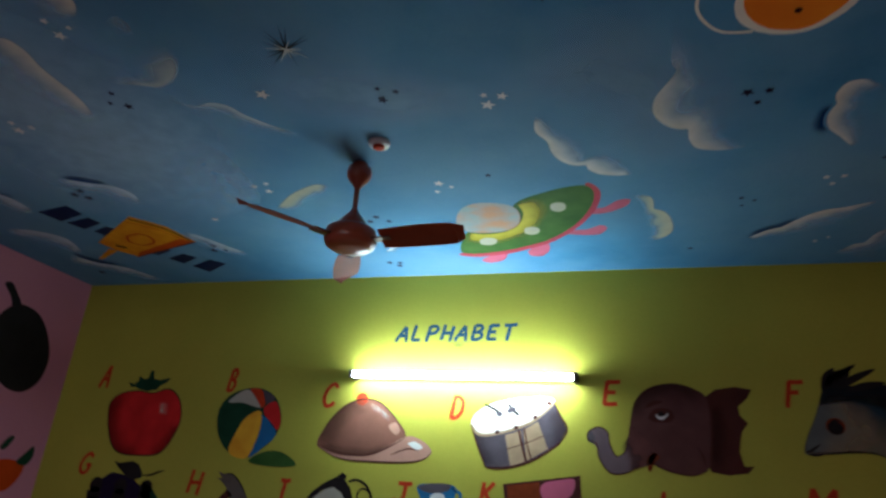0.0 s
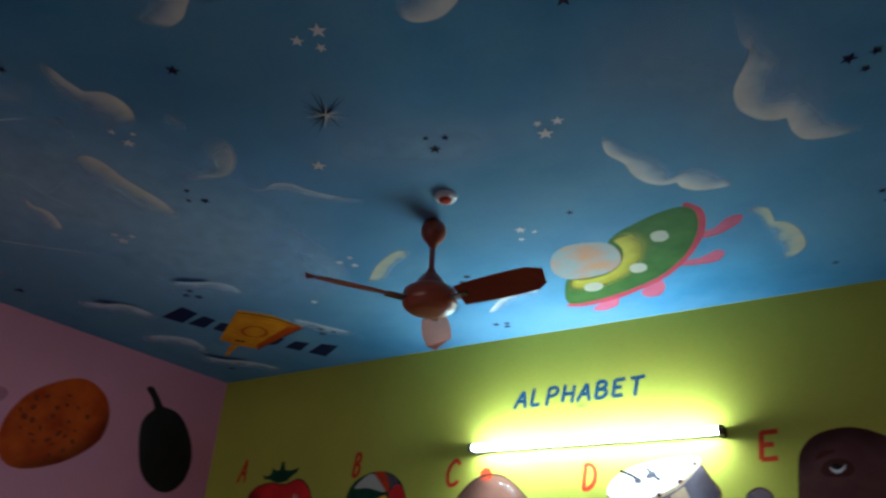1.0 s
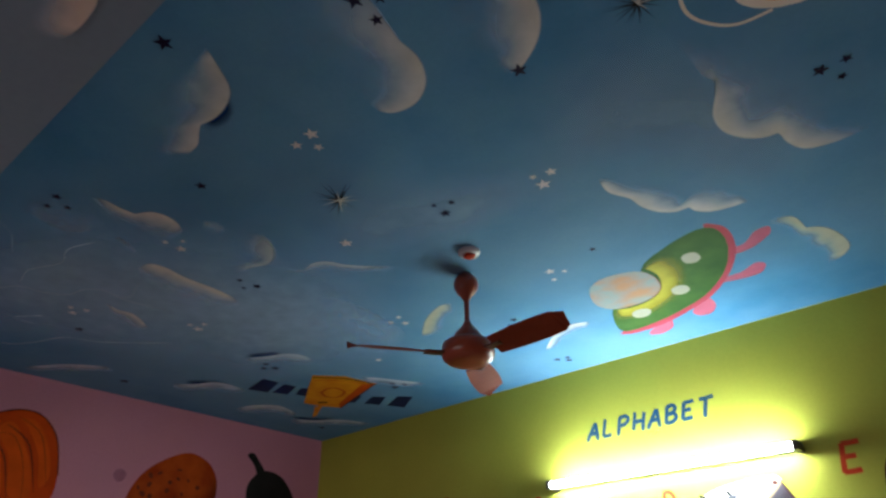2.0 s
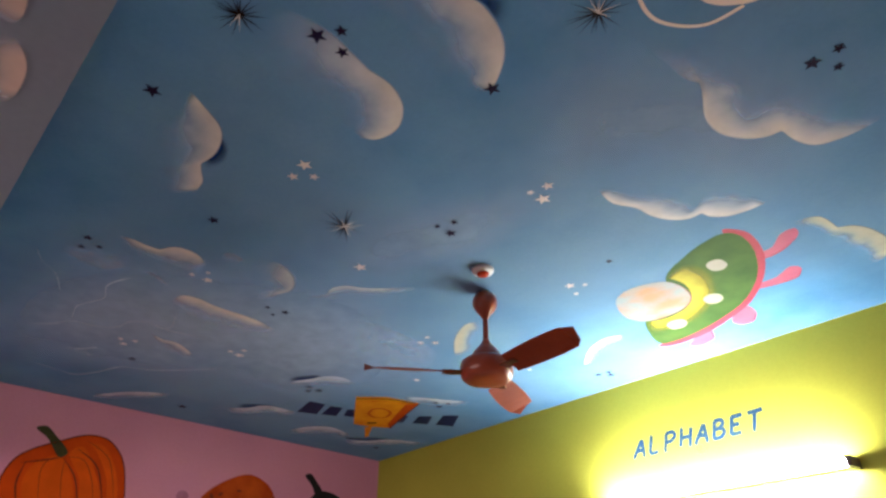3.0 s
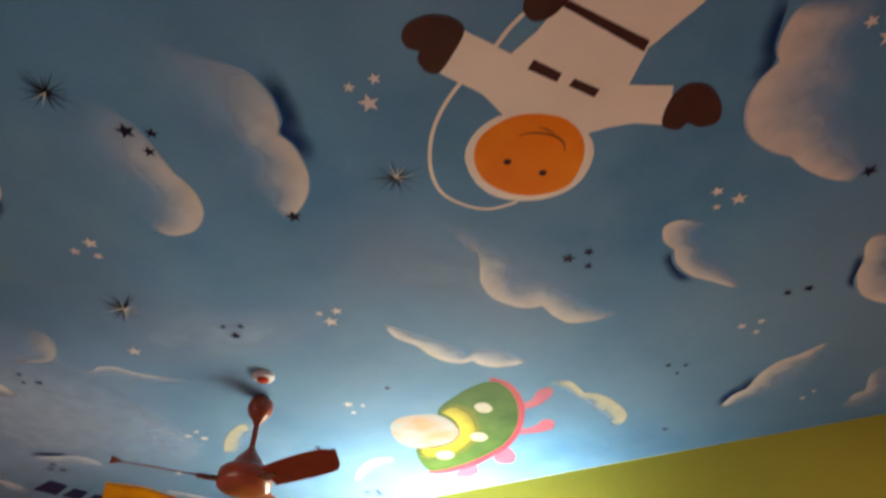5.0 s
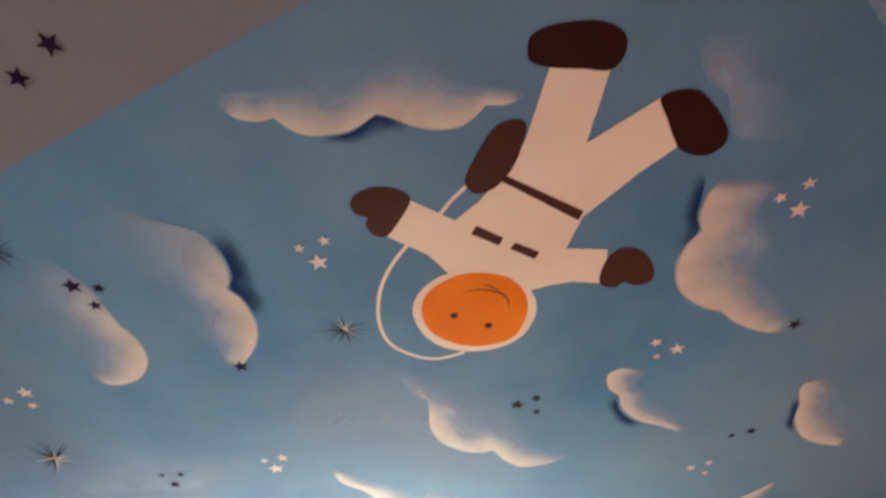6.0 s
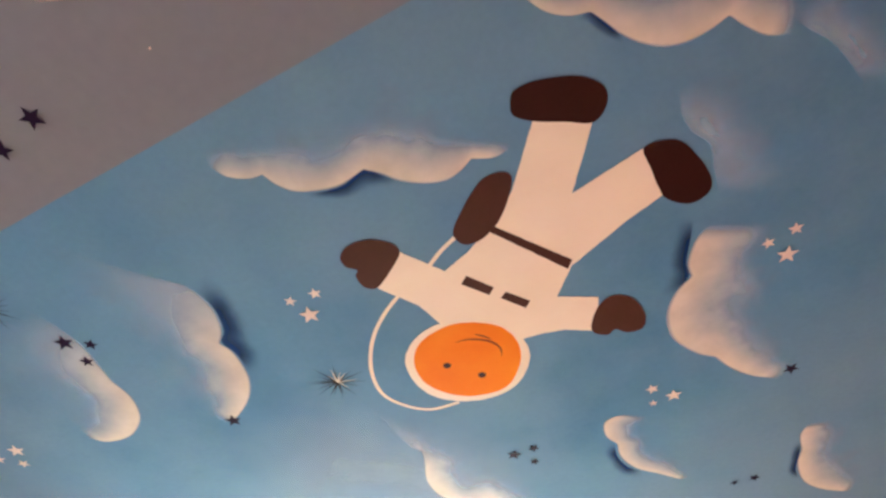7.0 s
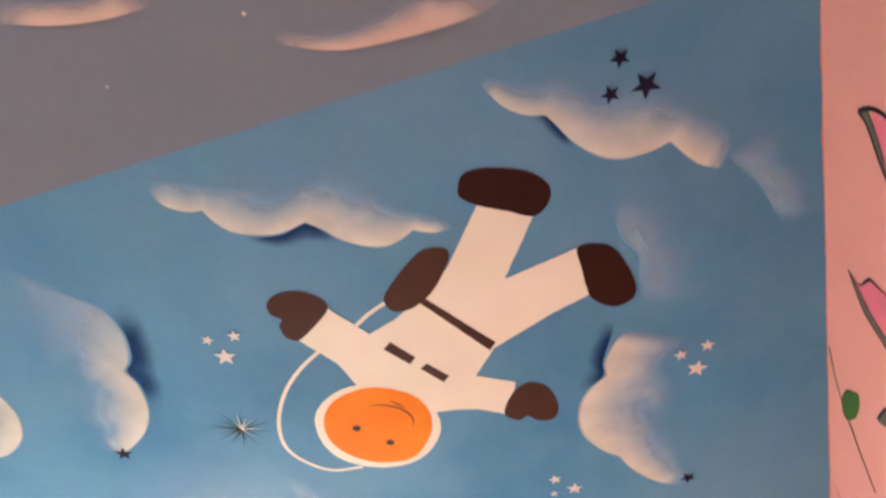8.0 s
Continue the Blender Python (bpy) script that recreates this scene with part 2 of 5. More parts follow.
# ---- builders ----
def link(name, bm, material, parent=None):
    me = bpy.data.meshes.new(name)
    bm.normal_update()
    bm.to_mesh(me)
    bm.free()
    me.materials.append(material)
    ob = new(name, me)
    ob.parent = parent
    return ob


def part(name, bm, material, parent, label=""):
    return tagged(link(name, bm, material, parent), label)


def smooth(ob):
    for p in ob.data.polygons:
        p.use_smooth = True
    return ob


def box(x0, x1, y0, y1, z0, z1, bevel=0.0):
    bm = bmesh.new()
    bmesh.ops.create_cube(bm, size=1, matrix=Matrix.LocRotScale(
        ((x0 + x1) / 2, (y0 + y1) / 2, (z0 + z1) / 2), None, (x1 - x0, y1 - y0, z1 - z0)))
    if bevel:
        bmesh.ops.bevel(bm, geom=bm.edges[:], offset=bevel, segments=2, affect="EDGES", profile=0.7)
    return bm


def prism(outline, z0, z1):
    """A slab with a given outline."""
    bm = bmesh.new()
    lo = bm.faces.new([bm.verts.new((x, y, z0)) for x, y in outline])
    up = bmesh.ops.extrude_face_region(bm, geom=[lo])
    bmesh.ops.translate(bm, verts=[v for v in up["geom"] if isinstance(v, bmesh.types.BMVert)], vec=(0, 0, z1 - z0))
    bmesh.ops.recalc_face_normals(bm, faces=bm.faces[:])
    return bm


def turned(profile, x, y, segments=40):
    """A body of revolution round a vertical axis, from (radius, z) pairs."""
    bm = bmesh.new()
    rings = [[bm.verts.new((x + r * math.cos(2 * math.pi * i / segments), y + r * math.sin(2 * math.pi * i / segments), z))
              for i in range(segments)] for r, z in profile]
    for a, b in zip(rings, rings[1:]):
        for i in range(segments):
            bm.faces.new((a[i], a[i - 1], b[i - 1], b[i]))
    bm.faces.new(rings[0])
    bm.faces.new(rings[-1][::-1])
    bmesh.ops.recalc_face_normals(bm, faces=bm.faces[:])
    return bm


def structure(name, bm, material, label, category):
    return tagged(link(name, bm, material), label, category, kind="structure")


# Where paint lies: on the ceiling (x, y), the lowered slab (x, y), the walls in front (x, z), to the west and the east (y, z)
PLANES = {
    "ceiling": lambda a, b, d: (a, b, TOP - d),
    "slab": lambda a, b, d: (a, b, SOFFIT - d),
    "front": lambda a, b, d: (a, FRONT - d, b),
    "west": lambda a, b, d: (LEFT + d, a, b),
    "east": lambda a, b, d: (RIGHT - d, a, b),
}


def curve(points, closed, steps=5):
    """Points along a smooth line through the given ones; a third value marks a cusp."""
    cusps = [i for i, p in enumerate(points) if len(p) > 2 and 0 < i < len(points) - 1]
    points = [tuple(p[:2]) for p in points]
    if cusps and not closed:
        ends = [0, *cusps, len(points) - 1]
        runs = [curve(points[a:b + 1], False, steps) for a, b in zip(ends, ends[1:])]
        return [p for run in runs[:-1] for p in run[:-1]] + runs[-1]
    n, out = len(points), []
    if n < 3:
        return list(points)
    for i in range(n if closed else n - 1):
        if closed:
            p = [points[(i + k) % n] for k in (-1, 0, 1, 2)]
        else:
            p = [points[min(max(i + k, 0), n - 1)] for k in (-1, 0, 1, 2)]
        for s in range(steps):
            t = s / steps
            out.append(tuple(0.5 * (2 * b + (c - a) * t + (2 * a - 5 * b + 4 * c - d) * t * t + (3 * b - a - 3 * c + d) * t ** 3)
                             for a, b, c, d in zip(*p)))
    if not closed:
        out.append(tuple(points[-1]))
    return out


def even(points, n):
    """n points at even steps along a line."""
    p = np.array(points, float)
    s = np.concatenate(([0], np.cumsum(np.hypot(*np.diff(p, axis=0).T))))
    at = np.linspace(0, s[-1], n)
    return list(zip(np.interp(at, s, p[:, 0]), np.interp(at, s, p[:, 1])))


def brushed(line, size):
    """The outline cut into short runs and made slightly unsteady, as a brush leaves it."""
    out, amp = [], min(0.0016, 0.006 * size)
    for p, q in zip(line, [*line[1:], line[0]]):
        k = max(1, int(math.hypot(q[0] - p[0], q[1] - p[1]) / 0.012))
        for i in range(k):
            x, y = p[0] + (q[0] - p[0]) * i / k, p[1] + (q[1] - p[1]) * i / k
            n = noise.noise_vector(Vector((x * 55, y * 55, 3.1)))
            out.append((x + n.x * amp, y + n.y * amp))
    return out


def patch(plane, outline, layer=0, sharp=False):
    """A flat film of paint with a given outline."""
    bm = bmesh.new()
    line = outline if sharp else curve(outline, True)
    size = max(max(p[k] for p in line) - min(p[k] for p in line) for k in (0, 1))
    line = brushed(line, size) if size > 0.07 else [p[:2] for p in line]
    to, d = PLANES[plane], 0.0004 + 0.0002 * layer
    f = bm.faces.new([bm.verts.new(to(a, b, d)) for a, b in line])
    f.normal_update()
    bmesh.ops.triangulate(bm, faces=[f])
    return bm


def oval(plane, x, y, rx, ry, turn=0, layer=1):
    c, s = math.cos(radians(turn)), math.sin(radians(turn))
    ring = [(rx * math.cos(k * math.pi / 12), ry * math.sin(k * math.pi / 12)) for k in range(24)]
    return patch(plane, [(x + a * c - b * s, y + a * s + b * c) for a, b in ring], layer, True)


def ribbon(plane, first, second, layer=0, n=0, rows=6):
    """A film of paint between two lines; u runs along, v from the first line to the second."""
    n = n or 6 * len(first)
    a, b = even(curve(first, False, 8), n), even(curve(second, False, 8), n)
    bm = bmesh.new()
    uv = bm.loops.layers.uv.new("UVMap")
    to, d = PLANES[plane], 0.0004 + 0.0002 * layer
    grid = []
    for i in range(n):
        row = []
        for j in range(rows + 1):
            k = j / rows
            row.append((bm.verts.new(to(a[i][0] * (1 - k) + b[i][0] * k, a[i][1] * (1 - k) + b[i][1] * k, d)), (i / (n - 1), k)))
        grid.append(row)
    for g, h in zip(grid, grid[1:]):
        for j in range(rows):
            q = (g[j], h[j], h[j + 1], g[j + 1])
            f = bm.faces.new([v for v, _ in q])
            for loop, (_, w) in zip(f.loops, q):
                loop[uv].uv = w
    return bm


def stroke(plane, points, width, layer=1, taper=False):
    """A brush line of a given width."""
    line = curve(points, False, 5)
    left, right = [], []
    for i, p in enumerate(line):
        q, r = line[max(i - 1, 0)], line[min(i + 1, len(line) - 1)]
        t = Vector((r[0] - q[0], r[1] - q[1])).normalized()
        w = width / 2 * (max(0.15, math.sin(math.pi * (i + 0.5) / len(line))) if taper else 1)
        left.append((p[0] - t.y * w, p[1] + t.x * w))
        right.append((p[0] + t.y * w, p[1] - t.x * w))
    bm = bmesh.new()
    to, d = PLANES[plane], 0.0004 + 0.0002 * layer
    a, b = [bm.verts.new(to(*p, d)) for p in left], [bm.verts.new(to(*p, d)) for p in right]
    for i in range(len(a) - 1):
        bm.faces.new((a[i], a[i + 1], b[i + 1], b[i]))
    return bm


def thing(name, label, category, group=""):
    return tagged(new(name), label, category, group)


CLOUDS = itertools.count()


def cloud(plane, edge, inner, material, label, shade=None, layer=3, reach=1.25, wash=1.9):
    """A cloud: a crisp outline whose paint is brushed inwards, over a wide thin wash."""
    ob = thing("painted_cloud", label, "painted cloud", "painted clouds")
    layer += 0.05 * next(CLOUDS)  # each coat a little over the one before
    start = even(curve(edge, False), len(inner))
    reach = 0.95 if material == CREAM_THIN else reach

    def out(k):
        return [(e[0] + (i[0] - e[0]) * k, e[1] + (i[1] - e[1]) * k) for e, i in zip(start, inner)]

    part("cloud_body", ribbon(plane, edge, out(reach), layer), material, ob)
    if wash:
        part("wash", ribbon(plane, edge, out(wash), layer - 2), WASH, ob, "thin hazy wash of paint")
    if shade:
        near, far = shade
        far = [(a[0] + (b[0] - a[0]) * 1.5, a[1] + (b[1] - a[1]) * 1.5) for a, b in zip(near, far)]
        part("shade_stroke", ribbon(plane, near, far, layer=layer - 1), NAVY, ob, "deep blue shading brushed along the outline")
    return ob


def star(plane, x, y, r, material, label, turn):
    pts = [(x + r * k * math.cos(radians(turn + 36 * i)), y + r * k * math.sin(radians(turn + 36 * i)))
           for i, k in enumerate((1, 0.42) * 5)]
    return tagged(link("painted_star", patch(plane, pts, 6, True), material), label, "painted star", "painted stars")


# ---- the room ----
T = 0.15
structure("floor", box(LEFT - T, RIGHT + T, BACK - T, FRONT + T, -0.1, 0), FLOOR, "plain warm brown tiled floor", "floor")
structure("wall_north", box(LEFT, RIGHT, FRONT, FRONT + T, 0, TOP), GREEN, "lime green painted wall with an alphabet mural", "wall")
structure("wall_west", box(LEFT - T, LEFT, BACK, FRONT + T, 0, TOP), PINK, "pink painted wall with vegetables painted on it", "wall")
structure("wall_east", box(RIGHT, RIGHT + T, BACK, FRONT + T, 0, TOP), SALMON, "salmon pink painted wall with tall painted tulips", "wall")
# the gap in this wall is unseen, made to hold the fill lamp
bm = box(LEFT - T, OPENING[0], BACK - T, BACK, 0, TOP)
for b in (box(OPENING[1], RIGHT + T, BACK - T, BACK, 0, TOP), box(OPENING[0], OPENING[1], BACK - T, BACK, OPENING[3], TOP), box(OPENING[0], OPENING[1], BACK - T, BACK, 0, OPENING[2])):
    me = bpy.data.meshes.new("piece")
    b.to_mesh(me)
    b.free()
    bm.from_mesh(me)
structure("wall_south", bm, PINK, "plain pink painted wall with an added opening for the fill lamp", "wall")
structure("ceiling", box(LEFT - T, RIGHT + T, BACK - T, FRONT + T, TOP, TOP + 0.15), BLUE, "sky blue ceiling painted with clouds and stars", "ceiling")


def lip(x):
    return 0.3976 + 0.022 * x


structure("lowered_ceiling", prism([(LEFT + 0.002, BACK + 0.002), (RIGHT - 0.002, BACK + 0.002), (RIGHT - 0.002, lip(RIGHT)), (LEFT + 0.002, lip(LEFT))],
                                   SOFFIT, TOP - 0.002), GREY, "lowered grey lilac slab painted with clouds and stars", "ceiling")

# the unsteady brush line where each wall's paint meets the ceiling
for name, mat, a, b, side in (("trim_north", GREEN, LEFT, RIGHT, "n"), ("trim_west", PINK, 0.4, FRONT, "w"), ("trim_east", SALMON, 0.45, FRONT, "e")):
    rows = 240
    run = [(a + (b - a) * i / rows, 0.0025 + 0.002 * noise.noise(Vector((i * 0.11, 7.7, 0))) + 0.0015 * noise.noise(Vector((i * 0.6, 1.3, 0)))) for i in range(rows + 1)]
    bm = bmesh.new()
    pairs = []
    for u, w in run:
        p, q = {"n": ((u, FRONT), (u, FRONT - w)), "w": ((LEFT, u), (LEFT + w, u)), "e": ((RIGHT, u), (RIGHT - w, u))}[side]
        pairs.append((bm.verts.new((*p, TOP - 0.0003)), bm.verts.new((*q, TOP - 0.0003))))
    for g, h in zip(pairs, pairs[1:]):
        bm.faces.new((g[0], h[0], h[1], g[1]))
    structure(name, bm, mat, "uneven brush line of wall paint along the ceiling", "trim")

# ---- the tube light on the green wall ----
TX0, TX1, TY, TZ = -1.103, 0.131, FRONT - 0.086, 2.401
light = thing("tube_light", "lit white fluorescent tube on a wall batten", "tube light")
part("batten", box(TX0 + 0.01, TX1 - 0.01, FRONT - 0.042, FRONT - 0.001, TZ - 0.012, TZ + 0.020, 0.004), ENAMEL, light, "white enamelled steel batten")
for x in (TX0, TX1 - 0.02):
    h = part("lamp_holder", box(x, x + 0.02, FRONT - 0.106, FRONT - 0.001, TZ - 0.021, TZ + 0.021, 0.005), HOLDER, light, "dark plastic end holder")
bm = bmesh.new()
bmesh.ops.create_cone(bm, cap_ends=True, segments=24, radius1=0.0135, radius2=0.0135, depth=TX1 - TX0 - 0.044,
                      matrix=pose((TX0 + TX1) / 2, TY, TZ, 0, 90, 0))
part("tube", bm, TUBE, light, "glowing white glass tube")

# ---- the ceiling fan ----
FX, FY = -0.622, 2.011
fan = thing("ceiling_fan", "brown enamelled ceiling fan hanging from the painted ceiling", "ceiling fan")
smooth(part("canopy", turned([(0.020, TOP), (0.034, TOP - 0.010), (0.046, TOP - 0.026), (0.050, TOP - 0.045), (0.047, TOP - 0.066), (0.036, TOP - 0.085),
                              (0.022, TOP - 0.100), (0.014, TOP - 0.115), (0.011, TOP - 0.120)], FX, FY), FAN, fan))
part("down_rod", turned([(0.0105, TOP - 0.115), (0.0105, TOP - 0.235)], FX, FY, 20), FAN, fan)
smooth(part("lower_cover", turned([(0.0125, TOP - 0.205), (0.019, TOP - 0.222), (0.032, TOP - 0.238), (0.047, TOP - 0.256), (0.058, TOP - 0.274), (0.063, TOP - 0.288), (0.063, TOP - 0.293)], FX, FY), FAN, fan))
smooth(part("motor_housing", turned([(0.060, TOP - 0.290), (0.084, TOP - 0.293), (0.097, TOP - 0.303), (0.101, TOP - 0.318), (0.101, TOP - 0.345), (0.095, TOP - 0.362),
                                     (0.080, TOP - 0.374), (0.045, TOP - 0.380), (0.010, TOP - 0.381)], FX, FY), FAN, fan))
part("seam_ring", turned([(0.065, TOP - 0.282), (0.069, TOP - 0.288), (0.066, TOP - 0.294)], FX, FY), FAN_DARK, fan, "dark seam under the cover")
for turn in (116, 236, 356):
    bm = bmesh.new()
    rows = []
    for i in range(9):
        s = i / 8
        r = 0.13 + 0.33 * s
        w = 0.036 + 0.02 * math.sin(math.pi * min(1, s * 0.75 + 0.1)) - (0.03 * max(0, s - 0.9) / 0.1)
        rows.append([bm.verts.new((r, e * w, -0.018 * e + h)) for e, h in ((-1, 0), (1, 0), (1, 0.004), (-1, 0.004))])
    for a, b in zip(rows, rows[1:]):
        for i in range(4):
            bm.faces.new((a[i], a[i - 1], b[i - 1], b[i]))
    bm.faces.new(rows[0])
    bm.faces.new(rows[-1][::-1])
    bmesh.ops.recalc_face_normals(bm, faces=bm.faces[:])
    bm.transform(pose(FX, FY, TOP - 0.345, 0, 0, turn))
    blade = part("blade", bm, BLADE, fan)
    bm = box(0.075, 0.17, -0.022, 0.022, -0.008, -0.002, 0.002)
    bm.transform(pose(FX, FY, TOP - 0.340, 0, 0, turn))
    part("blade_bracket", bm, FAN_DARK, blade)

# the small ceiling rose beside the fan
rose = thing("ceiling_rose", "small white ceiling rose with a red centre", "ceiling rose")
RX, RY = -0.491, 1.876
smooth(part("rose_base", turned([(0.042, TOP), (0.042, TOP - 0.008), (0.036, TOP - 0.016), (0.026, TOP - 0.018)], RX, RY, 28), ENAMEL, rose))
smooth(part("rose_cap", turned([(0.024, TOP - 0.016), (0.022, TOP - 0.024), (0.010, TOP - 0.027)], RX, RY, 24), SCARLET, rose, "red plastic cap"))

# ---- clouds on the ceiling ----
C1 = "cream cloud with a crisp curled edge painted on the blue ceiling"
C2 = "thin wispy cloud painted on the blue ceiling"
C3 = "large cream cloud with deep blue shading painted on the ceiling"
C4 = "hazy grey cloud painted on the blue ceiling"
cloud("ceiling", [(-0.319, 0.660), (-0.351, 0.714), (-0.396, 0.780), (-0.450, 0.810), (-0.528, 0.820), (-0.586, 0.807, 1), (-0.620, 0.822), (-0.673, 0.849), (-0.741, 0.851)],
      [(-0.370, 0.664), (-0.449, 0.677), (-0.504, 0.687), (-0.544, 0.715), (-0.569, 0.743), (-0.622, 0.756), (-0.700, 0.761), (-0.767, 0.775), (-0.793, 0.808)], CREAM, C3,
      ([(-0.426, 0.800), (-0.494, 0.819), (-0.556, 0.815), (-0.588, 0.805)], [(-0.437, 0.823), (-0.512, 0.845), (-0.577, 0.839), (-0.609, 0.814)]))
cloud("ceiling", [(0.059, 0.692), (0.078, 0.754), (0.083, 0.833), (0.064, 0.912), (0.046, 0.974, 1), (0.041, 1.047), (-0.002, 1.119), (-0.078, 1.158), (-0.151, 1.143), (-0.183, 1.094)],
      [(-0.043, 0.683), (-0.060, 0.758), (-0.062, 0.825), (-0.056, 0.888), (-0.056, 0.950), (-0.074, 1.003), (-0.097, 1.043), (-0.127, 1.066), (-0.158, 1.075), (-0.177, 1.078)], CREAM_LONG, C1)
cloud("ceiling", [(0.339, 0.750), (0.391, 0.792), (0.426, 0.843), (0.425, 0.919), (0.398, 0.977), (0.365, 1.007, 1), (0.372, 1.057), (0.347, 1.138), (0.296, 1.200), (0.219, 1.243), (0.176, 1.244)],
      [(0.271, 0.602), (0.285, 0.681), (0.289, 0.758), (0.287, 0.837), (0.281, 0.907), (0.264, 0.963), (0.244, 1.032), (0.225, 1.094), (0.207, 1.147), (0.186, 1.187), (0.164, 1.228)], CREAM_LONG, C3,
      ([(0.433, 0.844), (0.427, 0.916), (0.401, 0.978), (0.370, 1.006), (0.374, 1.058), (0.354, 1.134)], [(0.467, 0.816), (0.476, 0.898), (0.449, 0.985), (0.421, 1.023), (0.413, 1.075), (0.382, 1.139)]))
cloud("ceiling", [(0.542, 1.511), (0.546, 1.595), (0.569, 1.644, 1), (0.529, 1.705), (0.498, 1.772), (0.496, 1.850), (0.531, 1.920), (0.576, 1.959), (0.615, 1.966, 1), (0.622, 2.038), (0.652, 2.098), (0.715, 2.121), (0.777, 2.123), (0.839, 2.107)],
      [(0.537, 1.386), (0.573, 1.501), (0.626, 1.610), (0.625, 1.681), (0.604, 1.734), (0.589, 1.776), (0.599, 1.818), (0.632, 1.832), (0.669, 1.832), (0.690, 1.891), (0.709, 1.969), (0.739, 2.043), (0.791, 2.086), (0.842, 2.098)], CREAM_MID, C1)
cloud("ceiling", [(0.109, 1.802), (0.096, 1.892), (0.129, 1.971), (0.135, 2.044), (0.159, 2.107), (0.206, 2.154), (0.256, 2.160, 1), (0.264, 2.201), (0.304, 2.241), (0.365, 2.258), (0.433, 2.260)],
      [(0.126, 1.793), (0.150, 1.865), (0.190, 1.932), (0.236, 1.990), (0.242, 2.046), (0.245, 2.115), (0.284, 2.097), (0.315, 2.096), (0.365, 2.114), (0.395, 2.172), (0.430, 2.247)], CREAM, C1, wash=1.5)
cloud("ceiling", [(0.430, 2.426), (0.504, 2.464), (0.517, 2.579, 1), (0.562, 2.608), (0.595, 2.692), (0.605, 2.821), (0.563, 2.895), (0.502, 2.932)],
      [(0.419, 2.450), (0.471, 2.507), (0.479, 2.610), (0.504, 2.683), (0.517, 2.757), (0.523, 2.833), (0.516, 2.873), (0.491, 2.909)], STRAW_BOUNCE, "cloud with a curled end painted on the ceiling, tinted straw by bounce light", wash=1.6)
cloud("ceiling", [(-1.142, 1.470), (-1.070, 1.533), (-0.995, 1.526), (-0.941, 1.558), (-0.912, 1.619), (-0.854, 1.689), (-0.755, 1.785)], [(-1.160, 1.481), (-1.092, 1.547), (-1.048, 1.568), (-1.003, 1.613), (-0.969, 1.659), (-0.902, 1.725), (-0.778, 1.803)], CREAM_THIN, C2)
cloud("ceiling", [(-0.979, 1.205), (-0.960, 1.278), (-0.988, 1.337), (-1.046, 1.392), (-1.123, 1.418), (-1.204, 1.389), (-1.304, 1.368)], [(-1.052, 1.217), (-1.047, 1.270), (-1.075, 1.315), (-1.109, 1.343), (-1.148, 1.354), (-1.199, 1.348), (-1.287, 1.343)], CREAM_SOFT, C1, reach=2.1)
cloud("ceiling", [(-1.549, 1.085), (-1.460, 1.095), (-1.440, 1.156), (-1.458, 1.236), (-1.462, 1.313), (-1.462, 1.374), (-1.471, 1.443), (-1.494, 1.512), (-1.515, 1.549)], [(-1.588, 1.129), (-1.576, 1.159), (-1.577, 1.218), (-1.589, 1.291), (-1.586, 1.366), (-1.581, 1.428), (-1.572, 1.480), (-1.558, 1.523), (-1.554, 1.554)], CREAM_EDGE, C1, reach=1.5)
cloud("ceiling", [(-1.170, 0.743), (-1.155, 0.788), (-1.163, 0.843), (-1.162, 0.895, 1), (-1.108, 0.927), (-1.094, 0.976), (-1.111, 1.027), (-1.158, 1.074)], [(-1.204, 0.761), (-1.213, 0.809), (-1.229, 0.868), (-1.246, 0.929), (-1.231, 0.972), (-1.228, 1.022), (-1.215, 1.049), (-1.203, 1.075)], CREAM_EDGE, C1, reach=1.4)
cloud("ceiling", [(-1.347, 0.907), (-1.359, 0.961), (-1.412, 1.028)], [(-1.375, 0.915), (-1.392, 0.967), (-1.428, 1.022)], HAZE, C2)
cloud("ceiling", [(-1.031, 1.072), (-1.008, 1.113), (-1.026, 1.169)], [(-1.070, 1.091), (-1.059, 1.125), (-1.067, 1.163)], HAZE, C2)
cloud("ceiling", [(-1.925, 1.134), (-1.962, 1.208, 1), (-1.950, 1.265), (-1.990, 1.330), (-2.054, 1.396)], [(-1.981, 1.170), (-2.021, 1.232), (-2.043, 1.288), (-2.071, 1.340), (-2.108, 1.389)], CREAM_EDGE, C2, reach=1.4)
cloud("ceiling", [(-2.072, 1.922), (-1.944, 1.995), (-1.859, 2.030), (-1.813, 2.106), (-1.836, 2.211)], [(-2.112, 1.944), (-2.020, 2.041), (-1.947, 2.085), (-1.893, 2.158), (-1.865, 2.231)], PALE, C2,
      ([(-2.065, 1.918), (-1.986, 1.968), (-1.863, 2.025)], [(-2.019, 1.892), (-1.934, 1.938), (-1.835, 2.008)]))
cloud("ceiling", [(-2.716, 1.862), (-2.623, 1.961), (-2.517, 2.016), (-2.488, 2.111), (-2.506, 2.237)], [(-2.788, 1.895), (-2.713, 2.006), (-2.624, 2.072), (-2.585, 2.165), (-2.566, 2.271)], PALE, C2,
      ([(-2.665, 1.909), (-2.597, 1.984), (-2.491, 2.094)], [(-2.616, 1.885), (-2.539, 1.955), (-2.454, 2.074)]))
cloud("ceiling", [(-2.864, 2.381), (-2.709, 2.437), (-2.619, 2.550), (-2.683, 2.746)], [(-2.945, 2.427), (-2.832, 2.511), (-2.739, 2.627), (-2.762, 2.800)], PALE, C2)
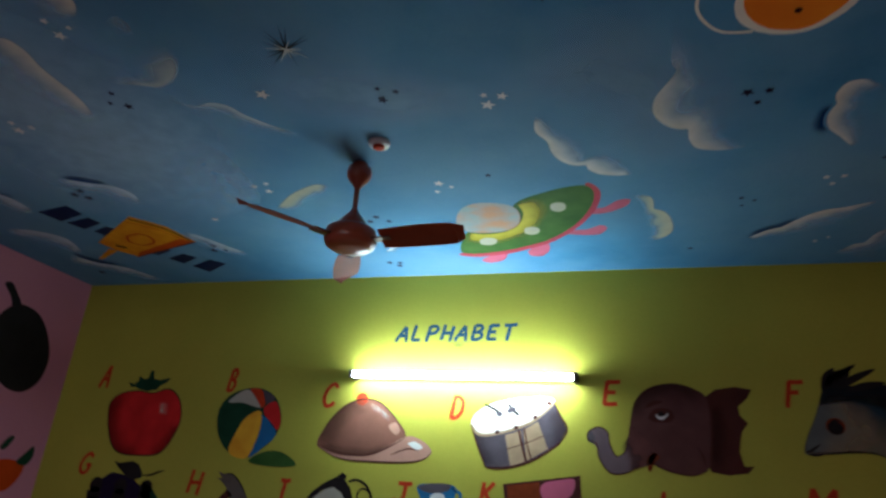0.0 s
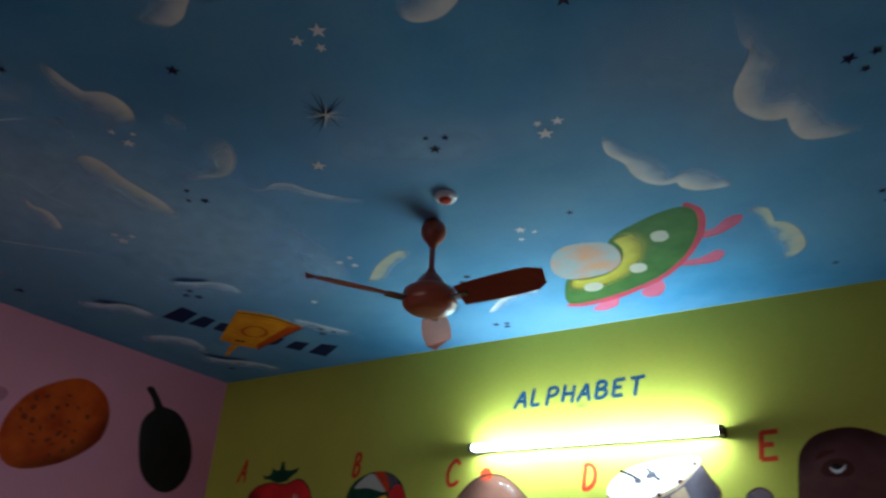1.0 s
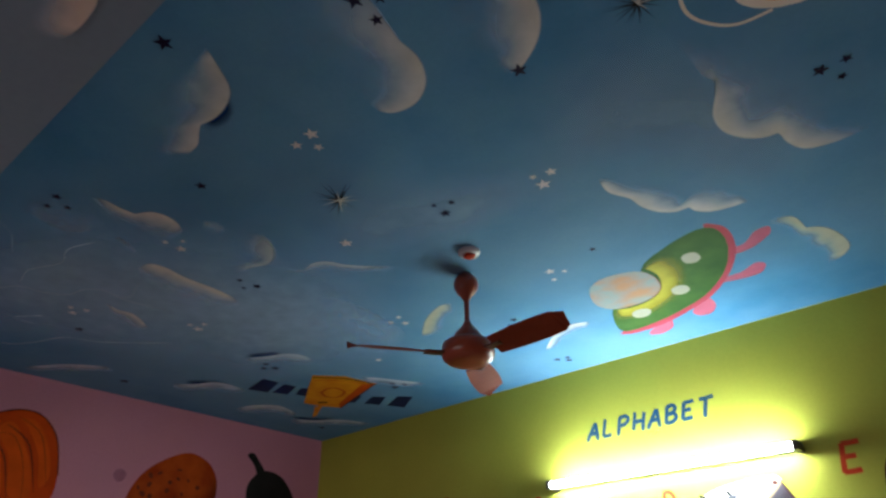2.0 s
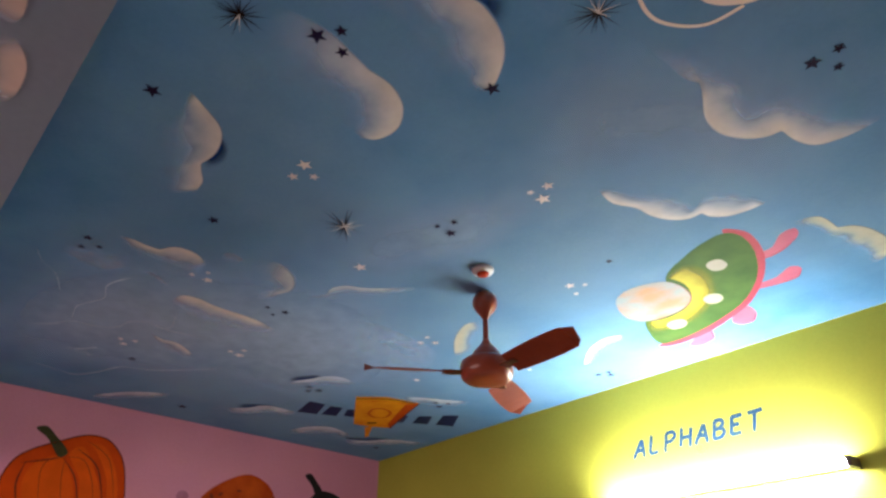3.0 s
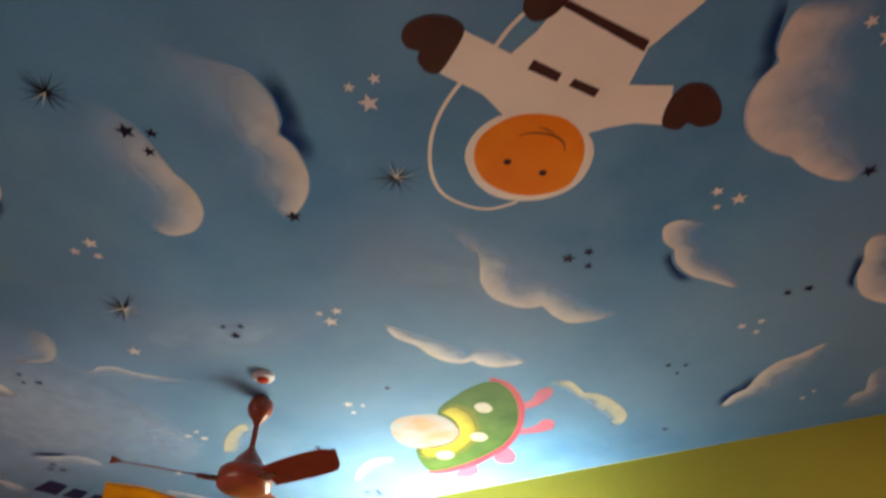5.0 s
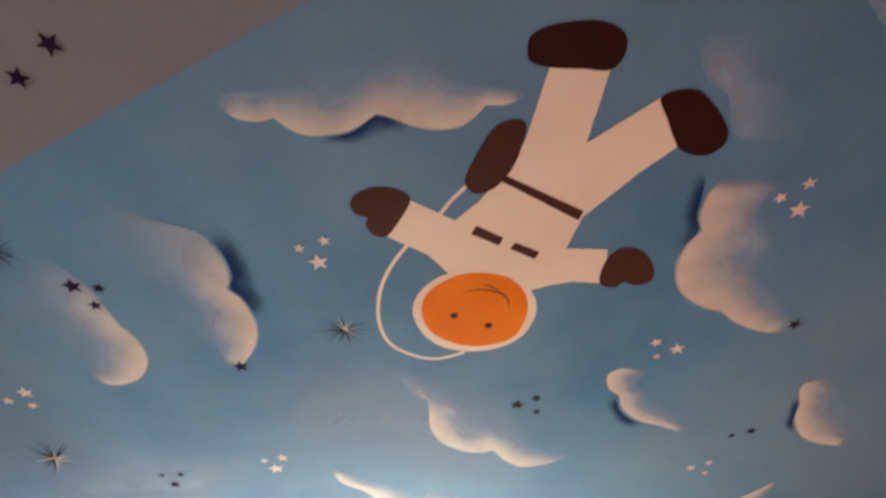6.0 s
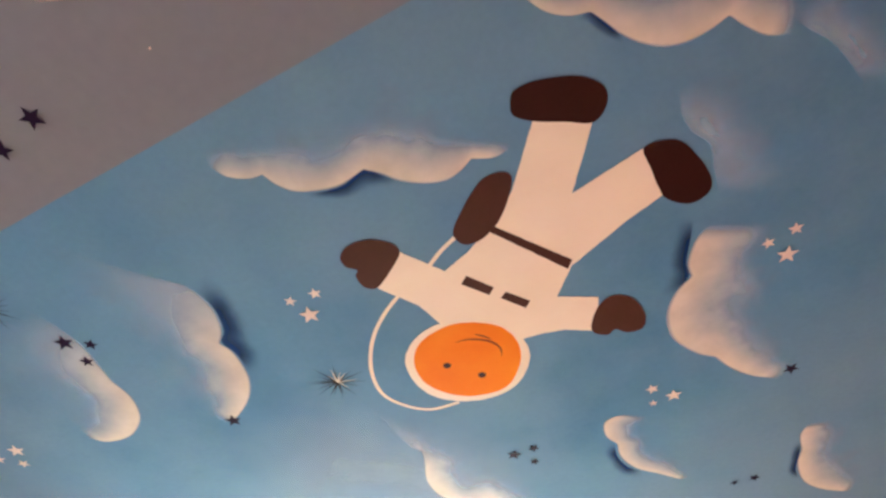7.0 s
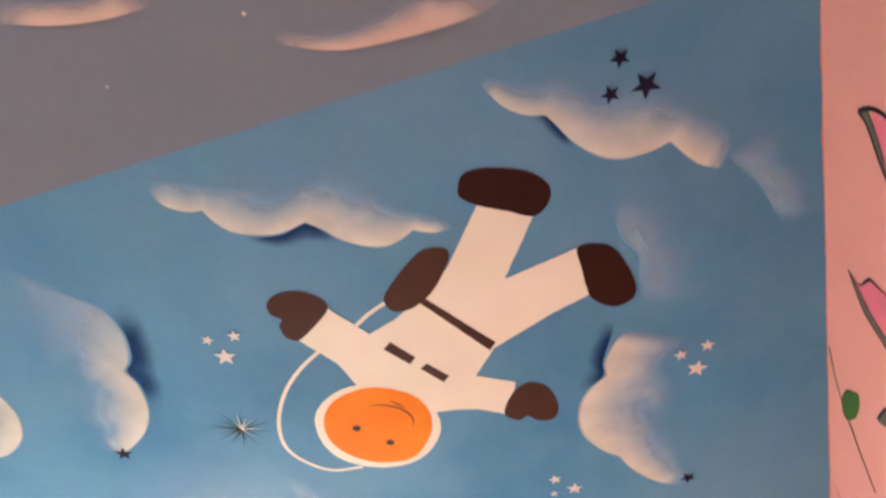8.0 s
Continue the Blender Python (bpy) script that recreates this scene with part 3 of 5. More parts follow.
cloud("ceiling", [(-2.807, 2.761), (-2.734, 2.897), (-2.604, 2.993), (-2.549, 3.097), (-2.500, 3.232)], [(-2.902, 2.824), (-2.817, 2.955), (-2.696, 3.061), (-2.628, 3.158), (-2.557, 3.278)], PALE, C2,
      ([(-2.798, 2.733), (-2.734, 2.897), (-2.589, 3.006)], [(-2.752, 2.702), (-2.677, 2.857), (-2.545, 2.973)]))
cloud("ceiling", [(-1.850, 2.532), (-1.781, 2.621), (-1.722, 2.741), (-1.650, 2.873)], [(-1.921, 2.586), (-1.851, 2.677), (-1.791, 2.800), (-1.695, 2.915)], PALE, C2)
cloud("ceiling", [(-3.021, 1.188), (-2.834, 1.312), (-2.716, 1.458), (-2.702, 1.533)], [(-3.094, 1.210), (-2.923, 1.342), (-2.793, 1.487), (-2.750, 1.552)], PALE, C2)
cloud("ceiling", [(-1.203, 2.361), (-1.050, 2.225), (-0.899, 2.152), (-0.827, 2.177)], [(-1.116, 2.384), (-1.031, 2.297), (-0.946, 2.252), (-0.884, 2.238)], STRAW_BOUNCE, "curl of cloud painted on the ceiling, tinted straw by bounce light", wash=1.6)
cloud("ceiling", [(-0.854, 2.926), (-0.719, 2.792), (-0.587, 2.735), (-0.492, 2.769)], [(-0.796, 2.929), (-0.671, 2.834), (-0.580, 2.809), (-0.528, 2.812)], CREAM, C1, wash=1.5)
cloud("ceiling", [(1.123, 1.776), (1.085, 1.767), (1.052, 1.781), (1.038, 1.837), (1.053, 1.886, 1), (1.041, 1.950), (1.060, 2.027), (1.109, 2.090), (1.168, 2.167)],
      [(1.175, 1.813), (1.136, 1.832), (1.115, 1.854), (1.112, 1.891), (1.118, 1.934), (1.118, 1.972), (1.136, 2.021), (1.163, 2.083), (1.189, 2.153)], CREAM, C3,
      ([(1.051, 1.875), (1.034, 1.939), (1.043, 2.010), (1.076, 2.057)], [(1.031, 1.863), (1.009, 1.931), (1.016, 2.026), (1.065, 2.090)]))
cloud("ceiling", [(0.932, 2.946), (1.000, 2.862), (1.058, 2.831, 1), (1.127, 2.731), (1.194, 2.675), (1.261, 2.659), (1.318, 2.635), (1.377, 2.613)],
      [(0.955, 2.969), (1.030, 2.921), (1.097, 2.893), (1.160, 2.846), (1.218, 2.799), (1.276, 2.747), (1.329, 2.687), (1.375, 2.628)], CREAM, C3,
      ([(0.922, 2.952), (1.000, 2.862), (1.058, 2.831), (1.115, 2.743)], [(0.918, 2.916), (0.988, 2.824), (1.053, 2.778), (1.120, 2.699)]))
cloud("ceiling", [(1.490, 1.256), (1.451, 1.285), (1.417, 1.338), (1.413, 1.383, 1), (1.364, 1.414), (1.326, 1.474), (1.317, 1.557), (1.351, 1.635), (1.390, 1.675, 1), (1.412, 1.732), (1.455, 1.795), (1.517, 1.845)],
      [(1.571, 1.295), (1.535, 1.344), (1.510, 1.393), (1.500, 1.435), (1.476, 1.480), (1.459, 1.521), (1.457, 1.563), (1.472, 1.604), (1.487, 1.658), (1.496, 1.710), (1.518, 1.771), (1.549, 1.827)], CREAM, C3,
      ([(1.466, 1.225), (1.442, 1.280), (1.416, 1.337), (1.408, 1.381), (1.357, 1.418)], [(1.447, 1.206), (1.417, 1.265), (1.389, 1.322), (1.379, 1.363), (1.332, 1.411)]), reach=1.75, wash=2.2)
cloud("ceiling", [(1.529, 0.913), (1.514, 0.963), (1.516, 1.018), (1.541, 1.068), (1.533, 1.129), (1.525, 1.202)], [(1.601, 0.924), (1.593, 0.995), (1.596, 1.050), (1.617, 1.097), (1.615, 1.177), (1.605, 1.249)], HAZE, C4)
cloud("ceiling", [(1.336, 0.620), (1.364, 0.673), (1.398, 0.702), (1.432, 0.713, 1), (1.447, 0.741), (1.465, 0.777), (1.490, 0.809), (1.522, 0.835), (1.558, 0.847), (1.600, 0.847), (1.638, 0.838, 1), (1.660, 0.873), (1.687, 0.905), (1.727, 0.926)],
      [(1.343, 0.603), (1.387, 0.629), (1.428, 0.647), (1.465, 0.662), (1.491, 0.681), (1.517, 0.703), (1.544, 0.721), (1.572, 0.735), (1.601, 0.745), (1.630, 0.751), (1.659, 0.760), (1.695, 0.792), (1.730, 0.838), (1.757, 0.888)], CREAM, C3,
      ([(1.412, 0.709), (1.435, 0.715), (1.449, 0.743), (1.469, 0.788)], [(1.401, 0.713), (1.423, 0.723), (1.435, 0.750), (1.464, 0.793)]))
cloud("ceiling", [(1.726, 0.884), (1.749, 0.922), (1.791, 0.987), (1.828, 1.094)], [(1.785, 0.845), (1.827, 0.912), (1.869, 1.001), (1.887, 1.107)], HAZE, C4)
cloud("ceiling", [(0.671, 0.611), (0.684, 0.654), (0.718, 0.681), (0.749, 0.688, 1), (0.758, 0.720), (0.779, 0.751), (0.818, 0.772), (0.868, 0.785), (0.927, 0.778, 1), (0.952, 0.804), (0.975, 0.836), (1.012, 0.865), (1.055, 0.882), (1.093, 0.877), (1.123, 0.863, 1), (1.164, 0.883), (1.206, 0.880)],
      [(0.685, 0.583), (0.724, 0.609), (0.760, 0.631), (0.794, 0.646), (0.822, 0.662), (0.853, 0.682), (0.893, 0.699), (0.931, 0.706), (0.966, 0.707), (1.001, 0.710), (1.034, 0.715), (1.062, 0.744), (1.085, 0.774), (1.112, 0.796), (1.140, 0.817), (1.176, 0.848), (1.209, 0.873)], CREAM, C3,
      ([(0.792, 0.762), (0.827, 0.778), (0.873, 0.787), (0.929, 0.777), (0.949, 0.800), (0.976, 0.839)], [(0.787, 0.770), (0.820, 0.793), (0.867, 0.812), (0.917, 0.812), (0.942, 0.826), (0.972, 0.848)]))
cloud("ceiling", [(1.549, 2.077), (1.515, 2.121), (1.506, 2.193, 1), (1.480, 2.264), (1.480, 2.366), (1.523, 2.442), (1.598, 2.503)], [(1.619, 2.096), (1.592, 2.168), (1.578, 2.237), (1.589, 2.285), (1.595, 2.328), (1.606, 2.385), (1.630, 2.451)], CREAM, C3,
      ([(1.514, 2.151), (1.495, 2.218), (1.472, 2.286), (1.472, 2.347)], [(1.497, 2.141), (1.478, 2.207), (1.454, 2.275), (1.456, 2.344)]))
cloud("ceiling", [(1.339, 3.174), (1.400, 3.061), (1.439, 3.046), (1.467, 2.925), (1.534, 2.860)], [(1.405, 3.220), (1.458, 3.172), (1.489, 3.135), (1.517, 3.058), (1.553, 2.985)], CREAM_THIN, C1)
cloud("ceiling", [(-1.210, 1.708), (-1.148, 1.846), (-1.165, 2.084), (-1.224, 2.309)], [(-1.514, 1.844), (-1.511, 2.039), (-1.507, 2.248), (-1.472, 2.445)], HAZE, C4)
cloud("ceiling", [(-1.408, 0.617), (-1.448, 0.706), (-1.452, 0.789), (-1.364, 0.864)], [(-1.322, 0.613), (-1.325, 0.700), (-1.326, 0.769), (-1.270, 0.842)], HAZE, C4)
# lilac haze over the corner, its colour paled to stand in for missing light
HAZE_LIGHTENED = feathered("lightened_lilac_haze", (0.41, 0.51, 0.63), 0.84, 0.8, 0.3, 0.5, under=COAT, rag=0.7, grain=2.2)
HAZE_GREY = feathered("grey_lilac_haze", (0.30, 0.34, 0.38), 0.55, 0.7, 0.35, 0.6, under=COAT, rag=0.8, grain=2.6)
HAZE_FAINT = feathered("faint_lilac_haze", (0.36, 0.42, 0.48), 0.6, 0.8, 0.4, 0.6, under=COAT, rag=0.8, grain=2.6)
tagged(cloud("ceiling", [(-1.341, 0.422), (-0.980, 0.806), (-0.740, 1.165), (-0.588, 1.818)], [(-3.727, 0.292), (-3.075, 1.266), (-2.845, 2.034), (-2.204, 3.257)], HAZE_LIGHTENED, "wide lilac haze over the ceiling corner, paled to stand in for light", layer=-2.4, reach=1.0, wash=0), kind="stuff")
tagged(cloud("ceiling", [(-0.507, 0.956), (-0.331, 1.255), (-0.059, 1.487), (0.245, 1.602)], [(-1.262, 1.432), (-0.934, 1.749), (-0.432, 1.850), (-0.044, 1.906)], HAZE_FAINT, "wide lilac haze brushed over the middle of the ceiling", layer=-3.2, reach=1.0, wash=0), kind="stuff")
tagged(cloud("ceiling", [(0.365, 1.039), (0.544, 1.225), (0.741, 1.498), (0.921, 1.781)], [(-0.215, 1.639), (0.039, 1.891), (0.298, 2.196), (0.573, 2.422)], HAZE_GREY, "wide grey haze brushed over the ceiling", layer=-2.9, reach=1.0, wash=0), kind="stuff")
cloud("slab", [(1.177, 0.341), (1.196, 0.358), (1.220, 0.371), (1.251, 0.381), (1.295, 0.387), (1.340, 0.390), (1.379, 0.390), (1.408, 0.383)], [(1.188, 0.337), (1.211, 0.351), (1.241, 0.363), (1.268, 0.367), (1.298, 0.364), (1.327, 0.361), (1.356, 0.358), (1.384, 0.355)], PEACH,
      "peach cloud painted on the lowered grey slab")
cloud("slab", [(-0.015, 0.332), (0.031, 0.342), (0.092, 0.341), (0.133, 0.325), (0.152, 0.304)], [(-0.042, 0.286), (0.005, 0.291), (0.054, 0.292), (0.091, 0.283), (0.115, 0.268)], PEACH, "peach cloud painted on the lowered grey slab")
cloud("slab", [(0.166, 0.301), (0.195, 0.313), (0.237, 0.311), (0.276, 0.301), (0.307, 0.284)], [(0.161, 0.266), (0.189, 0.269), (0.219, 0.268), (0.253, 0.259), (0.283, 0.249)], PEACH, "peach cloud painted on the lowered grey slab")
cloud("slab", [(0.939, 0.249), (0.992, 0.270), (1.046, 0.282), (1.098, 0.285)], [(0.953, 0.232), (1.006, 0.252), (1.054, 0.262), (1.098, 0.268)], PEACH, "peach cloud painted on the lowered grey slab")

# ---- stars ----
DK, LT = "small dark purple painted star on the blue ceiling", "small pale pink painted star on the blue ceiling"
DARK_STARS = [
    [(-0.385, 0.587, 0.024), (0.051, 0.817, 0.023), (0.100, 0.853, 0.016), (0.048, 0.890, 0.017), (0.202, 1.248, 0.022), (-0.851, 0.962, 0.020), (-1.251, 0.674, 0.019), (-1.329, 0.674, 0.015), (-1.290, 0.724, 0.015), (0.780, 1.780, 0.021), (0.842, 1.780, 0.016), (0.817, 1.840, 0.014)],
    [(-0.378, 1.555, 0.012), (-0.322, 1.581, 0.014), (-0.381, 1.618, 0.020), (-1.325, 1.414, 0.015), (-1.319, 1.494, 0.020), (-1.374, 1.465, 0.013), (-2.297, 1.180, 0.023), (-2.058, 2.053, 0.022), (-2.118, 2.083, 0.023), (-2.073, 2.124, 0.026), (-2.860, 1.662, 0.031), (-1.794, 2.742, 0.023), (-1.756, 2.805, 0.020), (-1.834, 2.802, 0.027)],
    [(-0.744, 2.502, 0.021), (-0.791, 2.547, 0.021), (-0.697, 2.555, 0.018), (-0.883, 3.081, 0.023), (-0.825, 3.090, 0.020), (-0.841, 3.131, 0.023), (-2.829, 3.061, 0.029), (-0.135, 2.182, 0.015)],
    [(1.295, 2.258, 0.013), (1.354, 2.264, 0.017), (0.856, 2.519, 0.014), (0.909, 2.547, 0.012), (0.867, 2.590, 0.010), (0.692, 3.038, 0.016)],
    [(1.579, 0.653, 0.017), (1.614, 0.715, 0.025), (1.551, 0.712, 0.017), (1.550, 1.819, 0.020)],
]
PALE_STARS = [
    [(-0.390, 1.043, 0.023), (-0.462, 1.045, 0.018), (-0.421, 1.094, 0.016), (-0.035, 1.707, 0.026), (0.021, 1.666, 0.020), (-0.038, 1.651, 0.014), (-0.784, 1.516, 0.026), (-1.263, 1.059, 0.014), (-1.266, 1.124, 0.021), (-1.210, 1.099, 0.011), (-0.354, 2.221, 0.022), (-0.309, 2.258, 0.013), (-0.380, 2.292, 0.014)],
    [(-2.082, 1.054, 0.016), (-2.133, 1.084, 0.020), (-2.064, 1.115, 0.017), (-1.895, 1.560, 0.026), (-1.879, 1.508, 0.017), (-1.824, 1.551, 0.017), (-1.113, 2.116, 0.016), (-1.181, 2.132, 0.019), (-1.136, 2.184, 0.021), (-1.085, 2.706, 0.017), (-1.071, 2.763, 0.014), (-1.577, 2.427, 0.021)],
    [(1.136, 2.382, 0.016), (1.196, 2.381, 0.014), (1.169, 2.439, 0.013), (1.230, 3.007, 0.013), (1.275, 2.968, 0.010)],
    [(1.619, 1.429, 0.023), (1.589, 1.375, 0.015), (1.650, 1.365, 0.016), (1.256, 1.764, 0.021), (1.215, 1.710, 0.017), (1.199, 1.767, 0.012), (0.605, 1.040, 0.024), (0.592, 0.983, 0.014), (0.654, 0.992, 0.015)],
]
dice = random.Random(4)
for rows, mat, label in ((DARK_STARS, STAR_DARK, DK), (PALE_STARS, STAR_PALE, LT)):
    for row in rows:
        for x, y, r in row:
            star("ceiling", x, y, 1.12 * r, mat, label, dice.uniform(0, 72))
for x, y, r in [(0.849, 0.331, 0.015), (0.790, 0.341, 0.014)]:
    star("slab", x, y, r, STAR_DARK, "dark purple painted star on the lowered grey slab", dice.uniform(0, 72))
for x, y, r in [(1.170, 0.318, 0.003), (1.009, 0.337, 0.002)]:
    star("slab", x, y, r, STAR_PALE, "tiny pale painted star on the lowered grey slab", dice.uniform(0, 72))


def burst(x, y, r):
    ob = thing("painted_starburst", "black and silver painted starburst on the ceiling", "painted starburst", "painted starbursts")
    for i in range(22):
        a = 2 * math.pi * i / 22 + dice.uniform(-0.13, 0.13)
        pale = dice.random() < 0.3
        k, w = r * (dice.uniform(0.6, 1.1) if pale else dice.uniform(1.05, 1.65)), r * (0.035 if pale else 0.042)
        c, q = math.cos(a), math.sin(a)
        ray = [(x - w * q, y + w * c), (x + k * c, y + k * q), (x + w * q, y - w * c), (x - 0.06 * r * c, y - 0.06 * r * q)]
        part("ray", patch("ceiling", ray, 7 if pale else 5 + 0.05 * i, True), SILVER if pale else BLACK, ob)


for x, y, r in [(-0.588, 1.316, 0.071), (-0.015, 0.651, 0.051)] + [(0.528, 1.264, 0.052)]:
    burst(x, y, r)

# white lightning lines over the corner
for pts in ([(-1.436, 0.553), (-1.535, 0.592), (-1.613, 0.661), (-1.782, 0.719)], [(-2.205, 0.641), (-2.130, 0.760), (-2.029, 0.826), (-2.016, 0.917), (-1.965, 0.998), (-1.863, 1.025), (-1.819, 1.083), (-1.843, 1.181), (-1.827, 1.280), (-1.798, 1.376)],
            [(-2.042, 0.830), (-1.876, 0.802), (-1.806, 0.820), (-1.700, 0.866), (-1.588, 0.842), (-1.498, 0.867), (-1.412, 0.913)], [(-1.819, 1.083), (-1.815, 1.183), (-1.647, 1.149)], [(-2.343, 0.875), (-2.381, 0.948), (-2.379, 1.026)],
            [(-2.372, 0.920), (-2.254, 1.014)], [(-2.678, 0.743), (-2.711, 0.932), (-2.731, 1.019), (-2.622, 1.099), (-2.444, 1.182), (-2.376, 1.330), (-2.093, 1.616)]):
    off = [(a + 0.008, b - 0.007) for a, b in pts]
    tagged(link("painted_streak", ribbon("ceiling", pts, off, 5, rows=2), BOLT), "thin white lightning streak painted on the ceiling", "painted streak", "painted streaks")

# ---- the space suit figure ----
suit = thing("painted_space_suit", "cream white space suit figure painted on the blue ceiling", "painted figure")
part("hose", stroke("ceiling", [(1.004, 1.015), (0.959, 1.032), (0.909, 1.058), (0.820, 1.092), (0.740, 1.137), (0.675, 1.196), (0.621, 1.279), (0.600, 1.362), (0.624, 1.430), (0.676, 1.482), (0.754, 1.495)], 0.0095, 1), SUIT, suit, "thin white air hose line")
part("suit_body", patch("ceiling", [(0.881, 0.987), (0.909, 1.034), (0.940, 1.085), (1.005, 1.065), (1.082, 1.029), (1.158, 0.973), (1.230, 0.887), (1.263, 0.847), (1.312, 0.875), (1.363, 0.905), (1.325, 0.957), (1.265, 1.038), (1.341, 1.025), (1.426, 1.011), (1.430, 1.069), (1.425, 1.136), (1.340, 1.160), (1.191, 1.215), (1.126, 1.283), (1.210, 1.333), (1.166, 1.434), (1.101, 1.391), (1.049, 1.375), (0.989, 1.366), (0.874, 1.386), (0.852, 1.218), (0.837, 1.143), (0.784, 1.051), (0.837, 1.021)], 2, True), SUIT, suit)
part("helmet", patch("ceiling", [(0.713, 1.289), (0.764, 1.239), (0.840, 1.218), (0.916, 1.246), (0.979, 1.300), (1.001, 1.380), (0.980, 1.449), (0.917, 1.510), (0.837, 1.522), (0.760, 1.493), (0.707, 1.435), (0.695, 1.364)], 3), SUIT, suit)
part("visor", patch("ceiling", [(0.732, 1.301), (0.782, 1.249), (0.861, 1.235), (0.925, 1.258), (0.975, 1.309), (0.983, 1.381), (0.955, 1.446), (0.887, 1.505), (0.802, 1.493), (0.744, 1.445), (0.716, 1.376)], 4), ORANGE, suit, "flat orange oval")
part("boot", patch("ceiling", [(1.239, 0.797), (1.258, 0.776), (1.302, 0.779), (1.368, 0.807), (1.403, 0.845), (1.400, 0.883), (1.363, 0.910), (1.315, 0.882), (1.260, 0.848), (1.236, 0.822)], 3), CHOCOLATE, suit, "dark brown boot")
part("boot", patch("ceiling", [(1.425, 1.014), (1.452, 1.009), (1.491, 1.028), (1.512, 1.072), (1.525, 1.140), (1.511, 1.178), (1.468, 1.185), (1.430, 1.150), (1.424, 1.112), (1.424, 1.058)], 3), CHOCOLATE, suit, "dark brown boot")
part("glove", patch("ceiling", [(0.881, 0.990), (0.877, 0.957), (0.840, 0.925), (0.794, 0.918), (0.763, 0.935), (0.758, 0.964), (0.774, 0.984), (0.761, 0.999), (0.761, 1.034), (0.785, 1.050), (0.835, 1.024)], 3), UMBER, suit, "brown mitten")
part("glove", patch("ceiling", [(1.166, 1.401), (1.201, 1.358), (1.241, 1.345), (1.278, 1.377), (1.286, 1.440), (1.267, 1.482), (1.228, 1.477), (1.208, 1.452), (1.184, 1.460), (1.157, 1.435)], 3), UMBER, suit, "brown mitten")
part("air_pack", patch("ceiling", [(1.005, 1.006), (1.034, 0.973), (1.108, 0.920), (1.154, 0.916), (1.175, 0.939), (1.147, 0.982), (1.099, 1.027), (1.048, 1.049), (1.011, 1.040)], 3), UMBER, suit, "brown air pack")
part("belt", patch("ceiling", [(1.075, 1.039), (1.091, 1.033), (1.199, 1.200), (1.180, 1.219)], 3, True), UMBER, suit, "brown belt")
part("badge", patch("ceiling", [(0.975, 1.121), (1.013, 1.183), (0.994, 1.199), (0.953, 1.137)], 3, True), UMBER, suit, "brown badge")
part("badge", patch("ceiling", [(1.031, 1.209), (1.068, 1.263), (1.049, 1.278), (1.012, 1.220)], 3, True), UMBER, suit, "brown badge")
for x, y, r in [(0.796, 1.355, 0.010), (0.856, 1.431, 0.010)]:
    part("dot", oval("ceiling", x, y, r, r, 0, 5), CHOCOLATE, suit, "dark painted dot")
part("curved_line", stroke("ceiling", [(0.853, 1.294), (0.887, 1.301), (0.926, 1.331), (0.939, 1.366), (0.929, 1.395)], 0.0055, 5, True), RUST, suit, "thin rust painted line")
part("curved_line", stroke("ceiling", [(0.907, 1.293), (0.922, 1.310), (0.934, 1.329)], 0.0045, 5, True), RUST, suit, "thin rust painted line")

# ---- the flying saucer ----
ufo = thing("painted_flying_saucer", "green and pink flying saucer painted on the ceiling", "painted saucer")
part("rim", patch("ceiling", [(0.242, 2.312), (0.277, 2.326), (0.300, 2.401), (0.270, 2.555), (0.181, 2.728), (0.052, 2.881), (-0.092, 2.970), (-0.236, 3.028), (-0.393, 3.043), (-0.462, 2.997), (-0.338, 2.957), (-0.068, 2.880), (0.138, 2.686), (0.235, 2.503)], 1), CRIMSON, ufo, "crimson pink rim")
part("hull", patch("ceiling", [(-0.071, 2.450), (0.063, 2.364), (0.168, 2.325), (0.245, 2.326), (0.273, 2.401), (0.245, 2.542), (0.163, 2.710), (0.037, 2.853), (-0.097, 2.932), (-0.237, 2.982), (-0.367, 3.002), (-0.439, 2.972), (-0.402, 2.826), (-0.325, 2.698), (-0.192, 2.685)], 2), LEAF, ufo, "green hull")
part("band", ribbon("ceiling", [(-0.066, 2.442), (-0.049, 2.551), (-0.094, 2.675), (-0.176, 2.746), (-0.276, 2.761), (-0.353, 2.729)], [(0.032, 2.376), (0.096, 2.486), (0.033, 2.685), (-0.106, 2.844), (-0.278, 2.909), (-0.431, 2.869)], 3), LEMON_WASH, ufo, "lemon yellow band")
part("dome", patch("ceiling", [(-0.327, 2.481), (-0.249, 2.426), (-0.158, 2.432), (-0.084, 2.477), (-0.065, 2.569), (-0.093, 2.669), (-0.167, 2.732), (-0.259, 2.745), (-0.344, 2.721), (-0.379, 2.623)], 4), DOME, ufo, "milky white dome")
part("dome_outline", stroke("ceiling", [(-0.084, 2.470), (-0.066, 2.562), (-0.093, 2.669), (-0.167, 2.732), (-0.259, 2.745), (-0.339, 2.726)], 0.006, 5, True), MAUVE, ufo)
for pts in ([(0.083, 2.480), (0.113, 2.461), (0.142, 2.476), (0.143, 2.526), (0.113, 2.552), (0.081, 2.533)], [(-0.067, 2.716), (-0.033, 2.698), (-0.003, 2.720), (-0.007, 2.767), (-0.043, 2.790), (-0.074, 2.768)], [(-0.307, 2.822), (-0.268, 2.802), (-0.229, 2.822), (-0.233, 2.868), (-0.275, 2.895), (-0.315, 2.874)]):
    part("porthole", patch("ceiling", pts, 4), IVORY, ufo, "cream oval porthole")
